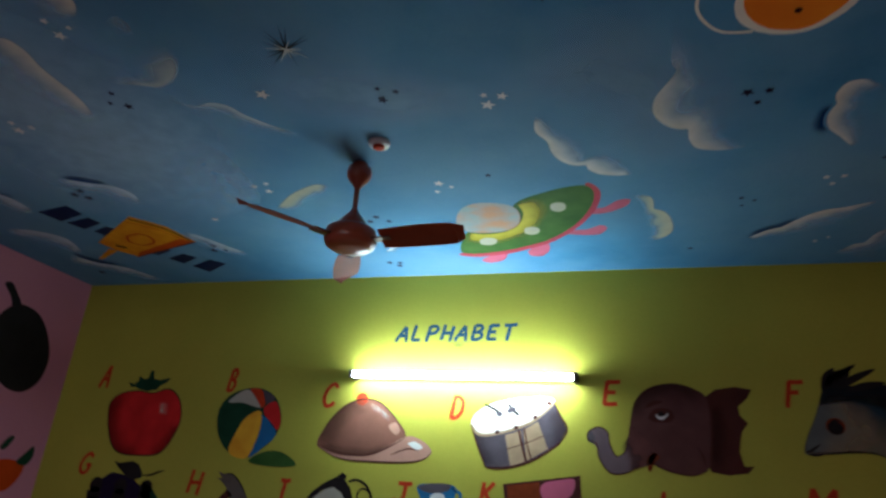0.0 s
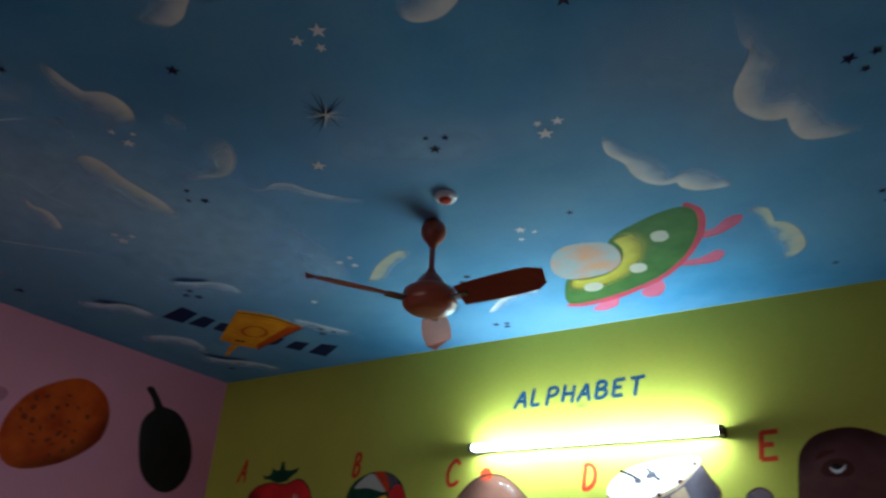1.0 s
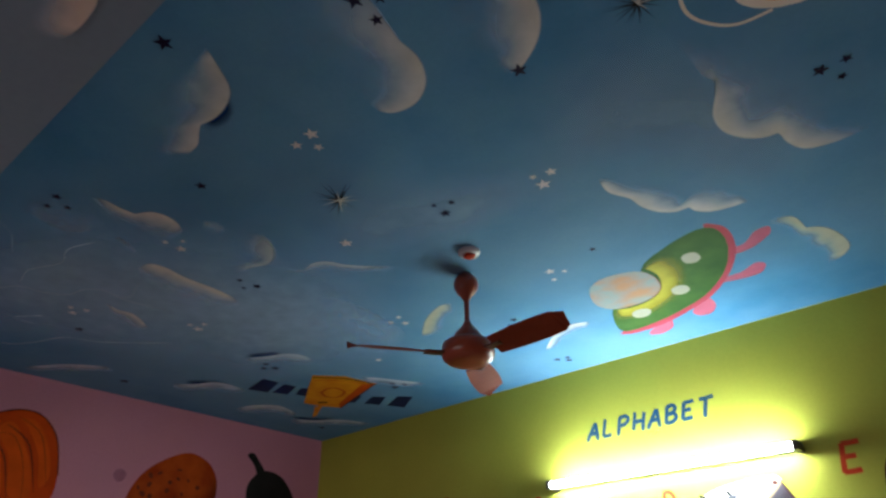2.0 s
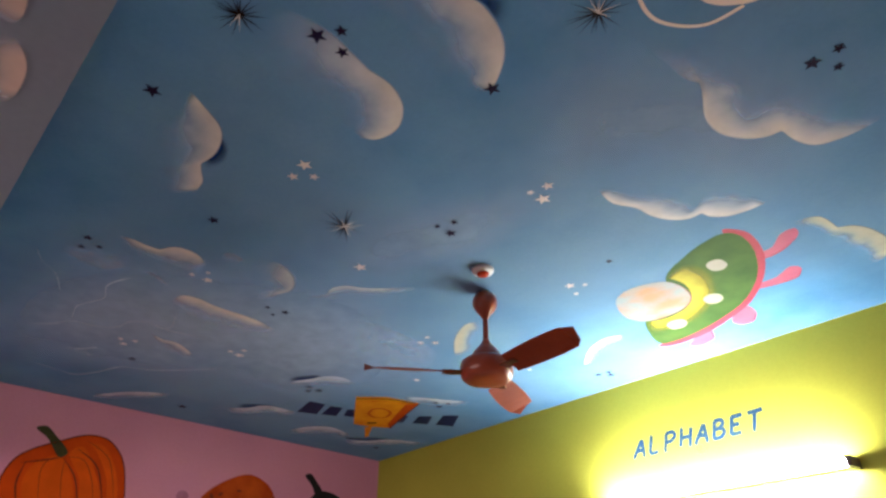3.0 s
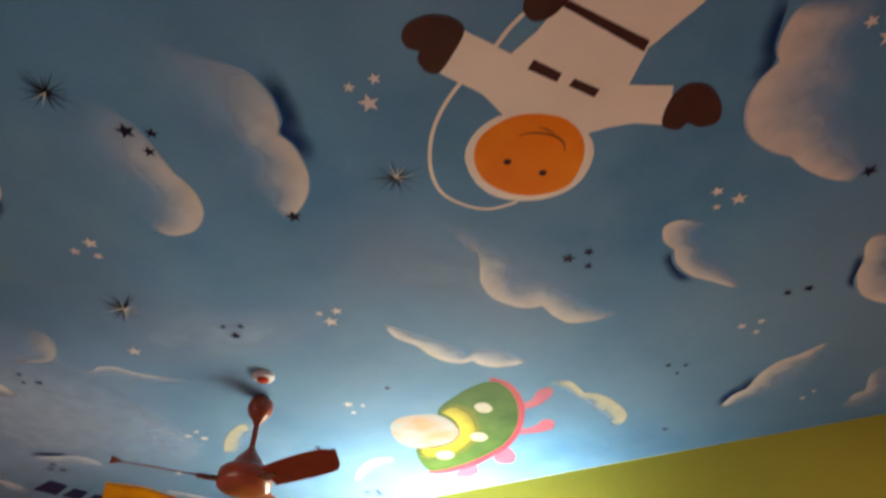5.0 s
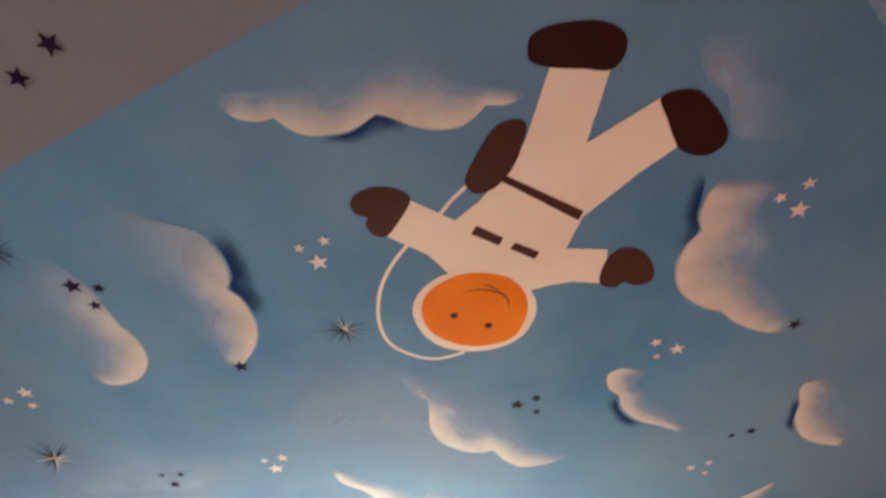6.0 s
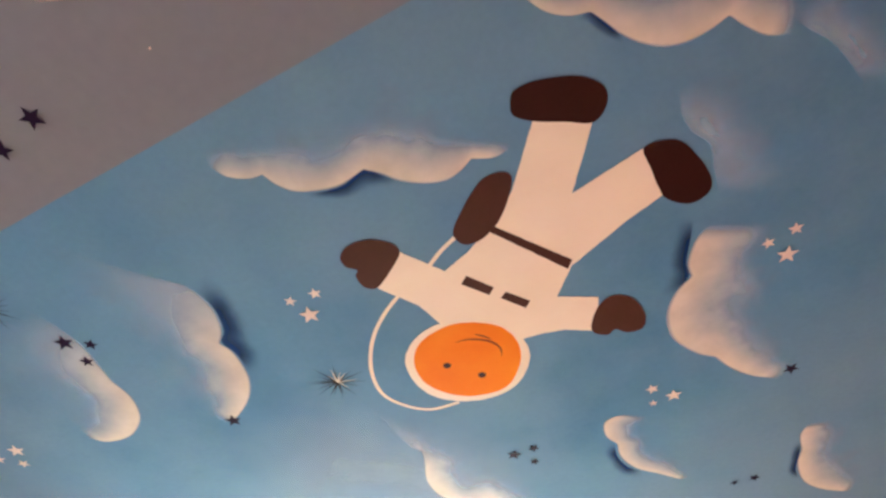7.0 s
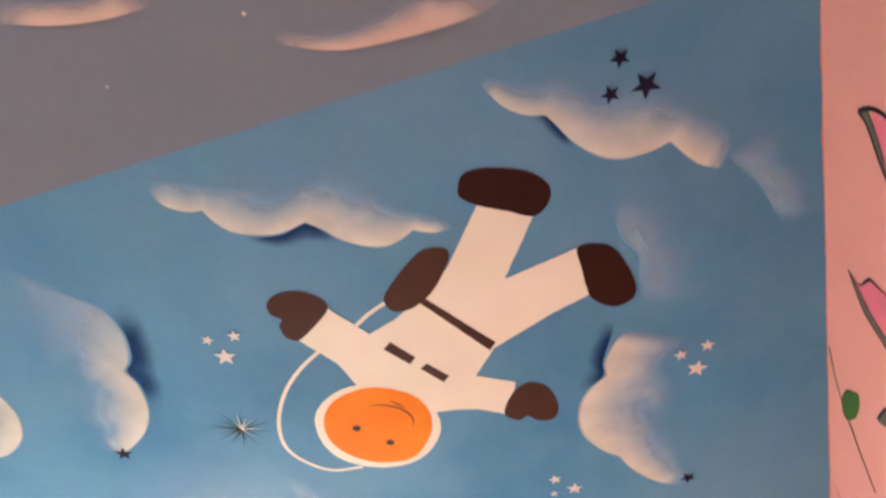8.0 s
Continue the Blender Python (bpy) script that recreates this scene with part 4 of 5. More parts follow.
for pts in ([(0.261, 2.546), (0.309, 2.536), (0.366, 2.476), (0.417, 2.474), (0.403, 2.530), (0.338, 2.576), (0.280, 2.594), (0.245, 2.590)], [(0.141, 2.762), (0.215, 2.761), (0.285, 2.720), (0.311, 2.758), (0.273, 2.816), (0.199, 2.818), (0.122, 2.798)],
            [(-0.095, 2.999), (-0.036, 2.927), (0.018, 2.902), (0.016, 2.993), (-0.030, 3.061), (-0.083, 3.061)], [(-0.358, 3.095), (-0.261, 3.012), (-0.203, 2.997), (-0.238, 3.096), (-0.314, 3.136)]):
    leg = part("leg", patch("ceiling", pts, 0), ROSE, ufo, "rose pink leg")
    part("leg_outline", stroke("ceiling", pts[len(pts) // 2:], 0.006, 2, True), CRIMSON, leg)

# ---- the satellite ----
sat = thing("painted_satellite", "yellow satellite with dark blue panels painted on the ceiling", "painted satellite")
part("sat_body", patch("ceiling", [(-2.020, 2.337), (-1.903, 2.471), (-1.866, 2.677), (-2.211, 2.788), (-2.378, 2.847), (-2.444, 2.738), (-2.466, 2.622)], 2, True), SATELLITE, sat)
part("side_face", patch("ceiling", [(-1.944, 2.634), (-1.863, 2.679), (-2.220, 2.795), (-2.388, 2.855), (-2.322, 2.783)], 3, True), AMBER, sat, "amber side face")
part("top_line", stroke("ceiling", [(-2.050, 2.362), (-1.934, 2.494), (-1.883, 2.661)], 0.016, 3), CHOCOLATE, sat)
part("ring", stroke("ceiling", [(-2.224, 2.565), (-2.136, 2.543), (-2.095, 2.580), (-2.120, 2.658), (-2.219, 2.689), (-2.262, 2.634), (-2.224, 2.565)], 0.015, 3), AMBER, sat)
part("outline", stroke("ceiling", [(-2.388, 2.852), (-2.215, 2.792), (-1.866, 2.679)], 0.011, 4), RUST, sat)
part("rim_line", stroke("ceiling", [(-2.085, 2.392), (-1.965, 2.520), (-1.915, 2.668)], 0.008, 4), AMBER, sat)
part("slot", stroke("ceiling", [(-2.391, 2.674), (-2.347, 2.713)], 0.028, 3), CHOCOLATE, sat)
part("antenna", patch("ceiling", [(-2.472, 2.714), (-2.436, 2.746), (-2.637, 2.857), (-2.677, 2.857)], 1, True), SATELLITE, sat)
for pts in ([(-2.487, 2.225), (-2.263, 2.181), (-2.257, 2.280), (-2.453, 2.343)], [(-2.435, 2.360), (-2.258, 2.320), (-2.241, 2.392), (-2.402, 2.449)], [(-2.367, 2.480), (-2.245, 2.431), (-2.213, 2.474), (-2.342, 2.563)],
            [(-2.270, 2.798), (-2.113, 2.739), (-2.099, 2.781), (-2.227, 2.836)], [(-2.202, 2.890), (-2.061, 2.831), (-2.007, 2.894), (-2.157, 2.978)], [(-2.128, 3.020), (-1.948, 2.932), (-1.884, 3.005), (-2.081, 3.128)]):
    part("solar_panel", patch("ceiling", pts, 1, True), NIGHT, sat, "dark blue solar panel")

# ---- the alphabet on the green wall ----
GLYPHS = {
    "A": ([(0.0, 0.0), (0.25, 0.48), (0.55, 1.0)], [(0.55, 1.0), (0.72, 0.5), (0.9, 0.0)], [(0.12, 0.34), (0.5, 0.36), (0.82, 0.34)], [(-0.1, 0.0), (0.12, 0.01)], [(0.78, 0.0), (1.0, 0.01)]),
    "L": ([(0.1, 1.0), (0.1, 0.5), (0.1, 0.02)], [(0.08, 0.03), (0.45, 0.02), (0.8, 0.06)], [(-0.02, 1.0), (0.24, 1.0)]),
    "P": ([(0.1, 0.0), (0.1, 0.5), (0.1, 1.0)], [(0.08, 0.98), (0.6, 1.0), (0.85, 0.78), (0.6, 0.52), (0.1, 0.46)], [(-0.02, 0.0), (0.24, 0.0)]),
    "H": ([(0.08, 0.0), (0.08, 0.5), (0.08, 1.0)], [(0.85, 0.0), (0.85, 0.5), (0.85, 1.0)], [(0.08, 0.48), (0.45, 0.5), (0.85, 0.5)], [(-0.05, 1.0), (0.2, 1.0)], [(0.73, 0.0), (0.97, 0.0)]),
    "B": ([(0.1, 0.0), (0.1, 0.5), (0.1, 1.0)], [(0.08, 0.98), (0.55, 1.0), (0.75, 0.78), (0.5, 0.55), (0.1, 0.52)], [(0.1, 0.52), (0.65, 0.5), (0.88, 0.26), (0.6, 0.02), (0.05, 0.02)]),
    "E": ([(0.1, 0.0), (0.1, 0.5), (0.1, 1.0)], [(0.08, 0.98), (0.5, 0.98), (0.85, 1.0)], [(0.1, 0.52), (0.4, 0.53), (0.68, 0.53)], [(0.08, 0.02), (0.5, 0.02), (0.85, 0.04)]),
    "C": ([(0.92, 0.82), (0.6, 1.0), (0.2, 0.8), (0.05, 0.4), (0.3, 0.03), (0.75, 0.06), (0.92, 0.2)],),
    "D": ([(0.1, 0.0), (0.1, 0.5), (0.1, 1.0)], [(0.0, 0.98), (0.5, 0.98), (0.88, 0.72), (0.88, 0.3), (0.5, 0.02), (0.0, 0.02)]),
    "F": ([(0.1, 0.0), (0.1, 0.5), (0.1, 1.0)], [(0.05, 0.98), (0.5, 0.97), (0.95, 1.0)], [(0.1, 0.54), (0.4, 0.54), (0.72, 0.55)], [(-0.02, 0.0), (0.24, 0.0)]),
    "G": ([(0.92, 0.82), (0.6, 1.0), (0.2, 0.8), (0.05, 0.4), (0.3, 0.03), (0.75, 0.06), (0.88, 0.38)], [(0.55, 0.42), (0.75, 0.42), (1.0, 0.42)]),
    "I": ([(0.1, 1.0), (0.5, 0.98), (0.9, 1.0)], [(0.5, 0.98), (0.5, 0.5), (0.5, 0.02)], [(0.1, 0.0), (0.5, 0.02), (0.9, 0.0)]),
    "J": ([(0.1, 1.0), (0.55, 0.99), (1.0, 1.0)], [(0.6, 0.98), (0.6, 0.4), (0.45, 0.05), (0.15, 0.02), (-0.02, 0.22)]),
    "K": ([(0.08, 0.0), (0.08, 0.5), (0.08, 1.0)], [(0.88, 1.0), (0.5, 0.7), (0.1, 0.45)], [(0.3, 0.58), (0.6, 0.3), (0.95, 0.0)]),
    "M": ([(0.0, 0.0), (0.05, 0.5), (0.1, 1.0)], [(0.1, 1.0), (0.3, 0.6), (0.48, 0.25)], [(0.48, 0.25), (0.7, 0.65), (0.9, 1.0)], [(0.9, 1.0), (0.95, 0.5), (1.0, 0.0)]),
    "T": ([(0.45, 0.0), (0.45, 0.5), (0.45, 0.97)], [(-0.05, 0.97), (0.45, 0.98), (1.0, 1.02)], [(0.33, 0.0), (0.58, 0.0)]),
}


def brush_letter(ch, x, z, width, height, thick, lean=0.25):
    """One capital in brush strokes of an even width, on the front wall."""
    whole = bmesh.new()
    for k, line in enumerate(GLYPHS[ch]):
        piece = stroke("front", [(x + a * width + lean * b * height, z + b * height) for a, b in line], thick, 2 + 0.2 * k)
        me = bpy.data.meshes.new("brush_piece")
        piece.to_mesh(me)
        piece.free()
        whole.from_mesh(me)
        bpy.data.meshes.remove(me)
    return whole


title = thing("painted_title", "steel blue hand painted word ALPHABET on the green wall", "painted title")
for k, ch in enumerate("ALPHABET"):
    part("letter", brush_letter(ch, -0.884 + 0.0865 * k, 2.611 + 0.001 * k, 0.066, 0.080, 0.0195), STEEL, title)
for ch, (x, z), (x1, z1) in (
        ("A", *[(-2.845, 2.319), (-2.765, 2.450)]), ("B", *[(-1.920, 2.309), (-1.859, 2.434)]), ("C", *[(-1.291, 2.235), (-1.195, 2.361)]), ("D", *[(-0.540, 2.192), (-0.461, 2.304)]), ("E", *[(0.246, 2.282), (0.351, 2.397)]),
        ("F", *[(1.080, 2.298), (1.167, 2.410)]), ("G", *[(-2.837, 1.804), (-2.737, 1.916)]), ("H", *[(-2.055, 1.734), (-1.950, 1.849)]), ("I", *[(-1.494, 1.723), (-1.404, 1.833)]), ("J", *[(-0.815, 1.760), (-0.711, 1.853)]), ("K", *[(-0.361, 1.775), (-0.282, 1.882)]), ("L", *[(0.493, 1.779), (0.568, 1.877)]), ("M", *[(1.117, 1.834), (1.254, 1.935)])):
    tagged(link("painted_letter", brush_letter(ch, min(x, x1), z, 0.8 * (x1 - x), z1 - z, 0.021, 0.16), SCARLET), "scarlet hand painted capital letter on the green wall", "painted letter", "alphabet letters")

apple = thing("painted_apple", "red apple with a dark leafy stalk painted on the wall", "painted apple")
skin = [(-2.707, 2.094), (-2.729, 2.213), (-2.664, 2.277), (-2.543, 2.297), (-2.436, 2.285), (-2.320, 2.311), (-2.231, 2.248), (-2.195, 2.126), (-2.232, 2.011), (-2.280, 1.946), (-2.353, 1.923), (-2.554, 1.924), (-2.645, 1.979)]
part("fruit", patch("front", skin, 1), RED, apple)
part("outline", stroke("front", skin + skin[:1], 0.008, 4), EAR, apple)
part("leaves", patch("front", [(-2.630, 2.348), (-2.585, 2.338), (-2.557, 2.356), (-2.558, 2.388), (-2.519, 2.370), (-2.491, 2.374), (-2.483, 2.420), (-2.459, 2.424), (-2.448, 2.371), (-2.401, 2.365), (-2.327, 2.380), (-2.348, 2.352), (-2.394, 2.327), (-2.413, 2.306), (-2.472, 2.295), (-2.538, 2.307), (-2.571, 2.321), (-2.605, 2.320)], 5, True), BOTTLE, apple)
part("gleam", ribbon("front", [(-2.358, 2.155), (-2.370, 2.211), (-2.354, 2.242)], [(-2.268, 2.147), (-2.273, 2.194), (-2.290, 2.227)], 3), LIGHT_WASH, apple, "pale painted gleam")
part("shading", ribbon("front", [(-2.636, 2.284), (-2.724, 2.223), (-2.707, 2.094), (-2.645, 1.979), (-2.554, 1.924), (-2.412, 1.921)], [(-2.544, 2.228), (-2.588, 2.182), (-2.571, 2.098), (-2.524, 2.026), (-2.462, 1.983), (-2.409, 1.979)], 2), DARK_WASH, apple)
part("shading", ribbon("front", [(-2.195, 2.126), (-2.232, 2.011), (-2.280, 1.946), (-2.365, 1.923)], [(-2.270, 2.124), (-2.307, 2.041), (-2.353, 1.994), (-2.397, 1.979)], 2), DARK_WASH, apple)

ball = thing("painted_ball", "striped beach ball painted on the green wall", "painted ball")
part("outline", patch("front", [(-1.938, 2.102), (-1.945, 2.199), (-1.898, 2.276), (-1.787, 2.324), (-1.662, 2.320), (-1.569, 2.257), (-1.527, 2.147), (-1.556, 2.053), (-1.632, 1.982), (-1.731, 1.935), (-1.828, 1.962), (-1.898, 2.024)], 1), BOTTLE, ball)
part("panel", patch("front", [(-1.675, 2.200), (-1.653, 2.143), (-1.663, 2.049), (-1.713, 1.936), (-1.832, 1.965), (-1.805, 2.075), (-1.753, 2.162)], 2), YELLOW, ball, "yellow panel")
part("panel", patch("front", [(-1.656, 2.175), (-1.573, 2.124), (-1.551, 2.062), (-1.608, 2.005), (-1.695, 1.940), (-1.660, 2.049), (-1.651, 2.134)], 2), SKY, ball, "blue panel")
part("panel", patch("front", [(-1.760, 2.322), (-1.688, 2.320), (-1.649, 2.255), (-1.668, 2.216), (-1.721, 2.280)], 2), SCARLET, ball, "red panel")
part("panel", patch("front", [(-1.890, 2.243), (-1.844, 2.290), (-1.774, 2.318), (-1.715, 2.270), (-1.679, 2.216), (-1.796, 2.242)], 2), IVORY, ball, "white panel")
part("panel", patch("front", [(-1.637, 2.230), (-1.575, 2.250), (-1.532, 2.153), (-1.546, 2.094), (-1.606, 2.145), (-1.649, 2.194)], 2), RED, ball, "red panel")
part("panel", patch("front", [(-1.673, 2.317), (-1.590, 2.273), (-1.639, 2.239)], 2), SLATE, ball, "grey blue panel")
part("ground_leaf", patch("front", [(-1.693, 1.928), (-1.595, 1.978), (-1.489, 1.976), (-1.395, 1.918), (-1.475, 1.899), (-1.634, 1.904)], 2), LEAF, ball, "green painted leaf under it")

cap = thing("painted_hat", "brown peaked cap painted on the green wall", "painted hat")
part("crown", patch("front", [(-1.286, 2.027), (-1.239, 2.141), (-1.150, 2.236), (-1.053, 2.278), (-0.945, 2.265), (-0.844, 2.183), (-0.777, 2.091), (-0.858, 2.007), (-1.015, 1.977), (-1.164, 1.979)], 1), MAUVE, cap)
part("peak", patch("front", [(-1.278, 2.018), (-1.147, 1.977), (-0.952, 1.991), (-0.846, 2.050), (-0.764, 2.091), (-0.680, 2.069), (-0.626, 2.017), (-0.666, 1.978), (-0.764, 1.957), (-0.980, 1.952), (-1.145, 1.959)], 2), BLUSH, cap, "light brown peak")
part("button", oval("front", *(-1.050, 2.281), 0.035, 0.035, 0, 2), SCARLET, cap, "red top button")
part("gleam", patch("front", [(-0.878, 2.137), (-0.841, 2.159), (-0.812, 2.119), (-0.835, 2.095)], 2), BLUSH, cap)
part("gleam", ribbon("front", [(-0.997, 2.258), (-0.921, 2.229), (-0.859, 2.177)], [(-1.013, 2.221), (-0.950, 2.198), (-0.892, 2.146)], 2), LIGHT_WASH, cap)
part("shading", ribbon("front", [(-1.286, 2.027), (-1.239, 2.141), (-1.150, 2.236), (-1.053, 2.278)], [(-1.135, 2.009), (-1.104, 2.100), (-1.040, 2.171), (-0.972, 2.216)], 2), DARK_WASH, cap)
part("shading", ribbon("front", [(-1.279, 2.021), (-1.148, 1.985), (-0.984, 1.984), (-0.845, 2.036)], [(-1.261, 2.064), (-1.139, 2.036), (-0.990, 2.036), (-0.866, 2.082)], 3), DARK_WASH, cap)
part("outline", stroke("front", [(-1.285, 2.021), (-1.239, 2.141), (-1.150, 2.236), (-1.053, 2.278), (-0.945, 2.265), (-0.844, 2.183), (-0.774, 2.091)], 0.009, 4, True), UMBER, cap)
part("outline", stroke("front", [(-1.285, 2.021), (-1.145, 1.962), (-0.980, 1.952), (-0.764, 1.957), (-0.666, 1.978), (-0.626, 2.017)], 0.009, 4, True), UMBER, cap)
part("seam", stroke("front", [(-1.269, 2.025), (-1.149, 1.988), (-0.984, 1.984), (-0.845, 2.042), (-0.771, 2.091)], 0.009, 4, True), EAR, cap)
part("seam", stroke("front", [(-0.856, 1.989), (-0.764, 2.025), (-0.695, 2.019)], 0.008, 4, True), UMBER, cap)
part("gleam", patch("front", [(-0.760, 2.051), (-0.721, 2.064), (-0.678, 2.037), (-0.708, 2.024)], 3), ENAMEL, cap)

drum = thing("painted_drum", "tilted drum with sticks painted on the green wall", "painted drum")
part("shell", patch("front", [(-0.423, 2.167), (-0.384, 2.117), (-0.277, 2.123), (-0.110, 2.183), (0.004, 2.288), (0.069, 2.155), (0.033, 2.085), (-0.092, 1.999), (-0.219, 1.955), (-0.329, 1.950), (-0.384, 2.055)], 1, True), SLATE, drum)
part("shell_panel", patch("front", [(-0.242, 2.116), (-0.161, 2.139), (-0.140, 1.989), (-0.211, 1.964)], 2, True), TAN, drum, "tan panel")
part("shell_panel", patch("front", [(-0.149, 2.145), (-0.075, 2.187), (-0.023, 2.056), (-0.129, 1.994)], 2, True), TAN, drum, "tan panel")
part("drum_skin", patch("front", [(-0.423, 2.167), (-0.392, 2.226), (-0.289, 2.281), (-0.112, 2.311), (-0.010, 2.308), (0.001, 2.271), (-0.110, 2.188), (-0.277, 2.129), (-0.384, 2.117)], 2), SUIT, drum)
part("hoop", stroke("front", [(-0.422, 2.161), (-0.378, 2.114), (-0.277, 2.123), (-0.110, 2.183), (0.004, 2.282)], 0.014, 3), TAN, drum)
part("stick", stroke("front", [(-0.355, 2.268), (-0.306, 2.246), (-0.266, 2.221)], 0.014, 4), BLACK, drum)
part("stick", stroke("front", [(-0.229, 2.274), (-0.204, 2.242), (-0.174, 2.218)], 0.014, 4), BLACK, drum)
part("stick_head", oval("front", *(-0.275, 2.220), 0.018, 0.014, 0, 5), SLATE, drum)
part("stick_head", oval("front", *(-0.213, 2.242), 0.026, 0.014, 20, 5), SLATE, drum)
part("shading", ribbon("front", [(-0.415, 2.144), (-0.380, 2.049), (-0.329, 1.950)], [(-0.336, 2.107), (-0.297, 2.025), (-0.254, 1.956)], 2), DARK_WASH, drum)
part("shading", ribbon("front", [(0.010, 2.271), (0.069, 2.155), (0.027, 2.082)], [(-0.067, 2.201), (-0.018, 2.111), (-0.045, 2.036)], 2), DARK_WASH, drum)
part("lower_hoop", stroke("front", [(-0.329, 1.952), (-0.219, 1.958), (-0.092, 2.002), (0.033, 2.085)], 0.012, 3), UMBER, drum)
part("cord", stroke("front", [(-0.172, 2.141), (-0.153, 2.064), (-0.132, 1.994)], 0.012, 3), UMBER, drum)
part("cord", stroke("front", [(-0.144, 2.151), (-0.128, 2.071), (-0.107, 2.006)], 0.008, 3), UMBER, drum)
part("cord", stroke("front", [(-0.231, 2.047), (-0.136, 2.079), (-0.046, 2.118)], 0.005, 3), UMBER, drum)
for x, z in ((-0.283, 2.129), (-0.187, 2.155), (-0.090, 2.209), (-0.019, 2.282)):
    part("hook", oval("front", x, z, 0.013, 0.010, 20, 4), UMBER, drum)
part("outline", stroke("front", [(-0.422, 2.161), (-0.380, 2.049), (-0.335, 1.952)], 0.008, 3), UMBER, drum)
part("outline", stroke("front", [(0.004, 2.288), (0.041, 2.215), (0.072, 2.152), (0.033, 2.085)], 0.008, 3), UMBER, drum)

elephant = thing("painted_elephant", "brown elephant head painted on the green wall", "painted elephant")
part("ear", patch("front", [(0.717, 2.321), (0.776, 2.365), (0.866, 2.381), (0.939, 2.368), (0.916, 2.328), (0.872, 2.287), (0.878, 2.243), (0.909, 2.210), (0.878, 2.170), (0.860, 2.080), (0.875, 2.016), (0.918, 2.018), (0.889, 1.985), (0.804, 1.973), (0.732, 1.984), (0.707, 2.036)], 1, True), EAR, elephant)
part("head", patch("front", [(0.364, 2.099), (0.382, 2.220), (0.410, 2.308), (0.477, 2.368), (0.584, 2.390), (0.674, 2.369), (0.735, 2.321), (0.743, 2.178), (0.732, 2.075), (0.721, 1.999), (0.653, 1.965), (0.559, 1.976), (0.497, 1.993), (0.459, 2.017), (0.403, 2.030)], 2), HIDE, elephant)
part("trunk", patch("front", [(0.381, 2.139), (0.461, 2.050), (0.407, 1.994), (0.341, 1.959), (0.275, 1.956), (0.229, 2.014), (0.211, 2.079), (0.171, 2.104), (0.172, 2.145), (0.221, 2.174), (0.267, 2.148), (0.276, 2.095), (0.304, 2.038), (0.341, 2.053)], 3), TRUNK, elephant, "grey lilac trunk")
part("shading", ribbon("front", [(0.381, 2.206), (0.410, 2.308), (0.477, 2.368), (0.584, 2.390), (0.674, 2.369), (0.735, 2.321)], [(0.447, 2.195), (0.477, 2.263), (0.521, 2.300), (0.580, 2.318), (0.644, 2.303), (0.692, 2.261)], 3), DARK_WASH, elephant)
part("shading", ribbon("front", [(0.754, 2.306), (0.753, 2.179), (0.738, 1.995)], [(0.823, 2.326), (0.838, 2.181), (0.801, 1.990)], 3), DARK_WASH, elephant)
part("trunk_root", ribbon("front", [(0.392, 2.180), (0.492, 2.070), (0.468, 2.005)], [(0.309, 2.041), (0.324, 2.000), (0.343, 1.960)], 4), HIDE_WASH, elephant)
part("mouth", patch("front", [(0.452, 2.032), (0.482, 2.059), (0.504, 2.039), (0.480, 2.012), (0.463, 1.976), (0.450, 1.980)], 4), RUST, elephant)
part("outline", stroke("front", [(0.364, 2.099), (0.382, 2.220), (0.410, 2.308), (0.477, 2.368), (0.584, 2.390), (0.674, 2.369), (0.730, 2.324)], 0.007, 4, True), EAR, elephant)
part("outline", stroke("front", [(0.459, 2.017), (0.497, 1.998), (0.559, 1.976), (0.653, 1.965), (0.726, 1.994)], 0.009, 4, True), EAR, elephant)
part("outline", stroke("front", [(0.364, 2.099), (0.341, 2.053), (0.304, 2.038), (0.276, 2.095), (0.267, 2.148), (0.227, 2.171), (0.177, 2.148), (0.174, 2.107), (0.214, 2.090), (0.226, 2.021), (0.275, 1.959), (0.341, 1.959), (0.412, 1.996)], 0.006, 4), EAR, elephant)
part("trunk_tip", oval("front", *(0.188, 2.121), 0.018, 0.03, 20, 4), SLATE, elephant)
part("fold", stroke("front", [(0.679, 2.093), (0.697, 2.058), (0.710, 2.008)], 0.007, 4, True), EAR, elephant)
part("eyelid", patch("front", [(0.464, 2.228), (0.487, 2.261), (0.530, 2.273), (0.571, 2.258), (0.582, 2.226), (0.557, 2.204), (0.510, 2.202), (0.479, 2.207)], 4), EAR, elephant)
part("eye", patch("front", [(0.497, 2.242), (0.506, 2.221), (0.527, 2.216), (0.548, 2.230), (0.555, 2.249), (0.541, 2.235), (0.522, 2.229), (0.507, 2.234)], 5), ENAMEL, elephant)
part("pupil", oval("front", *(0.523, 2.243), 0.014, 0.012, 0, 6), BLACK, elephant)
part("brow", stroke("front", [(0.453, 2.271), (0.489, 2.294), (0.532, 2.303)], 0.022, 4, True), EAR, elephant)

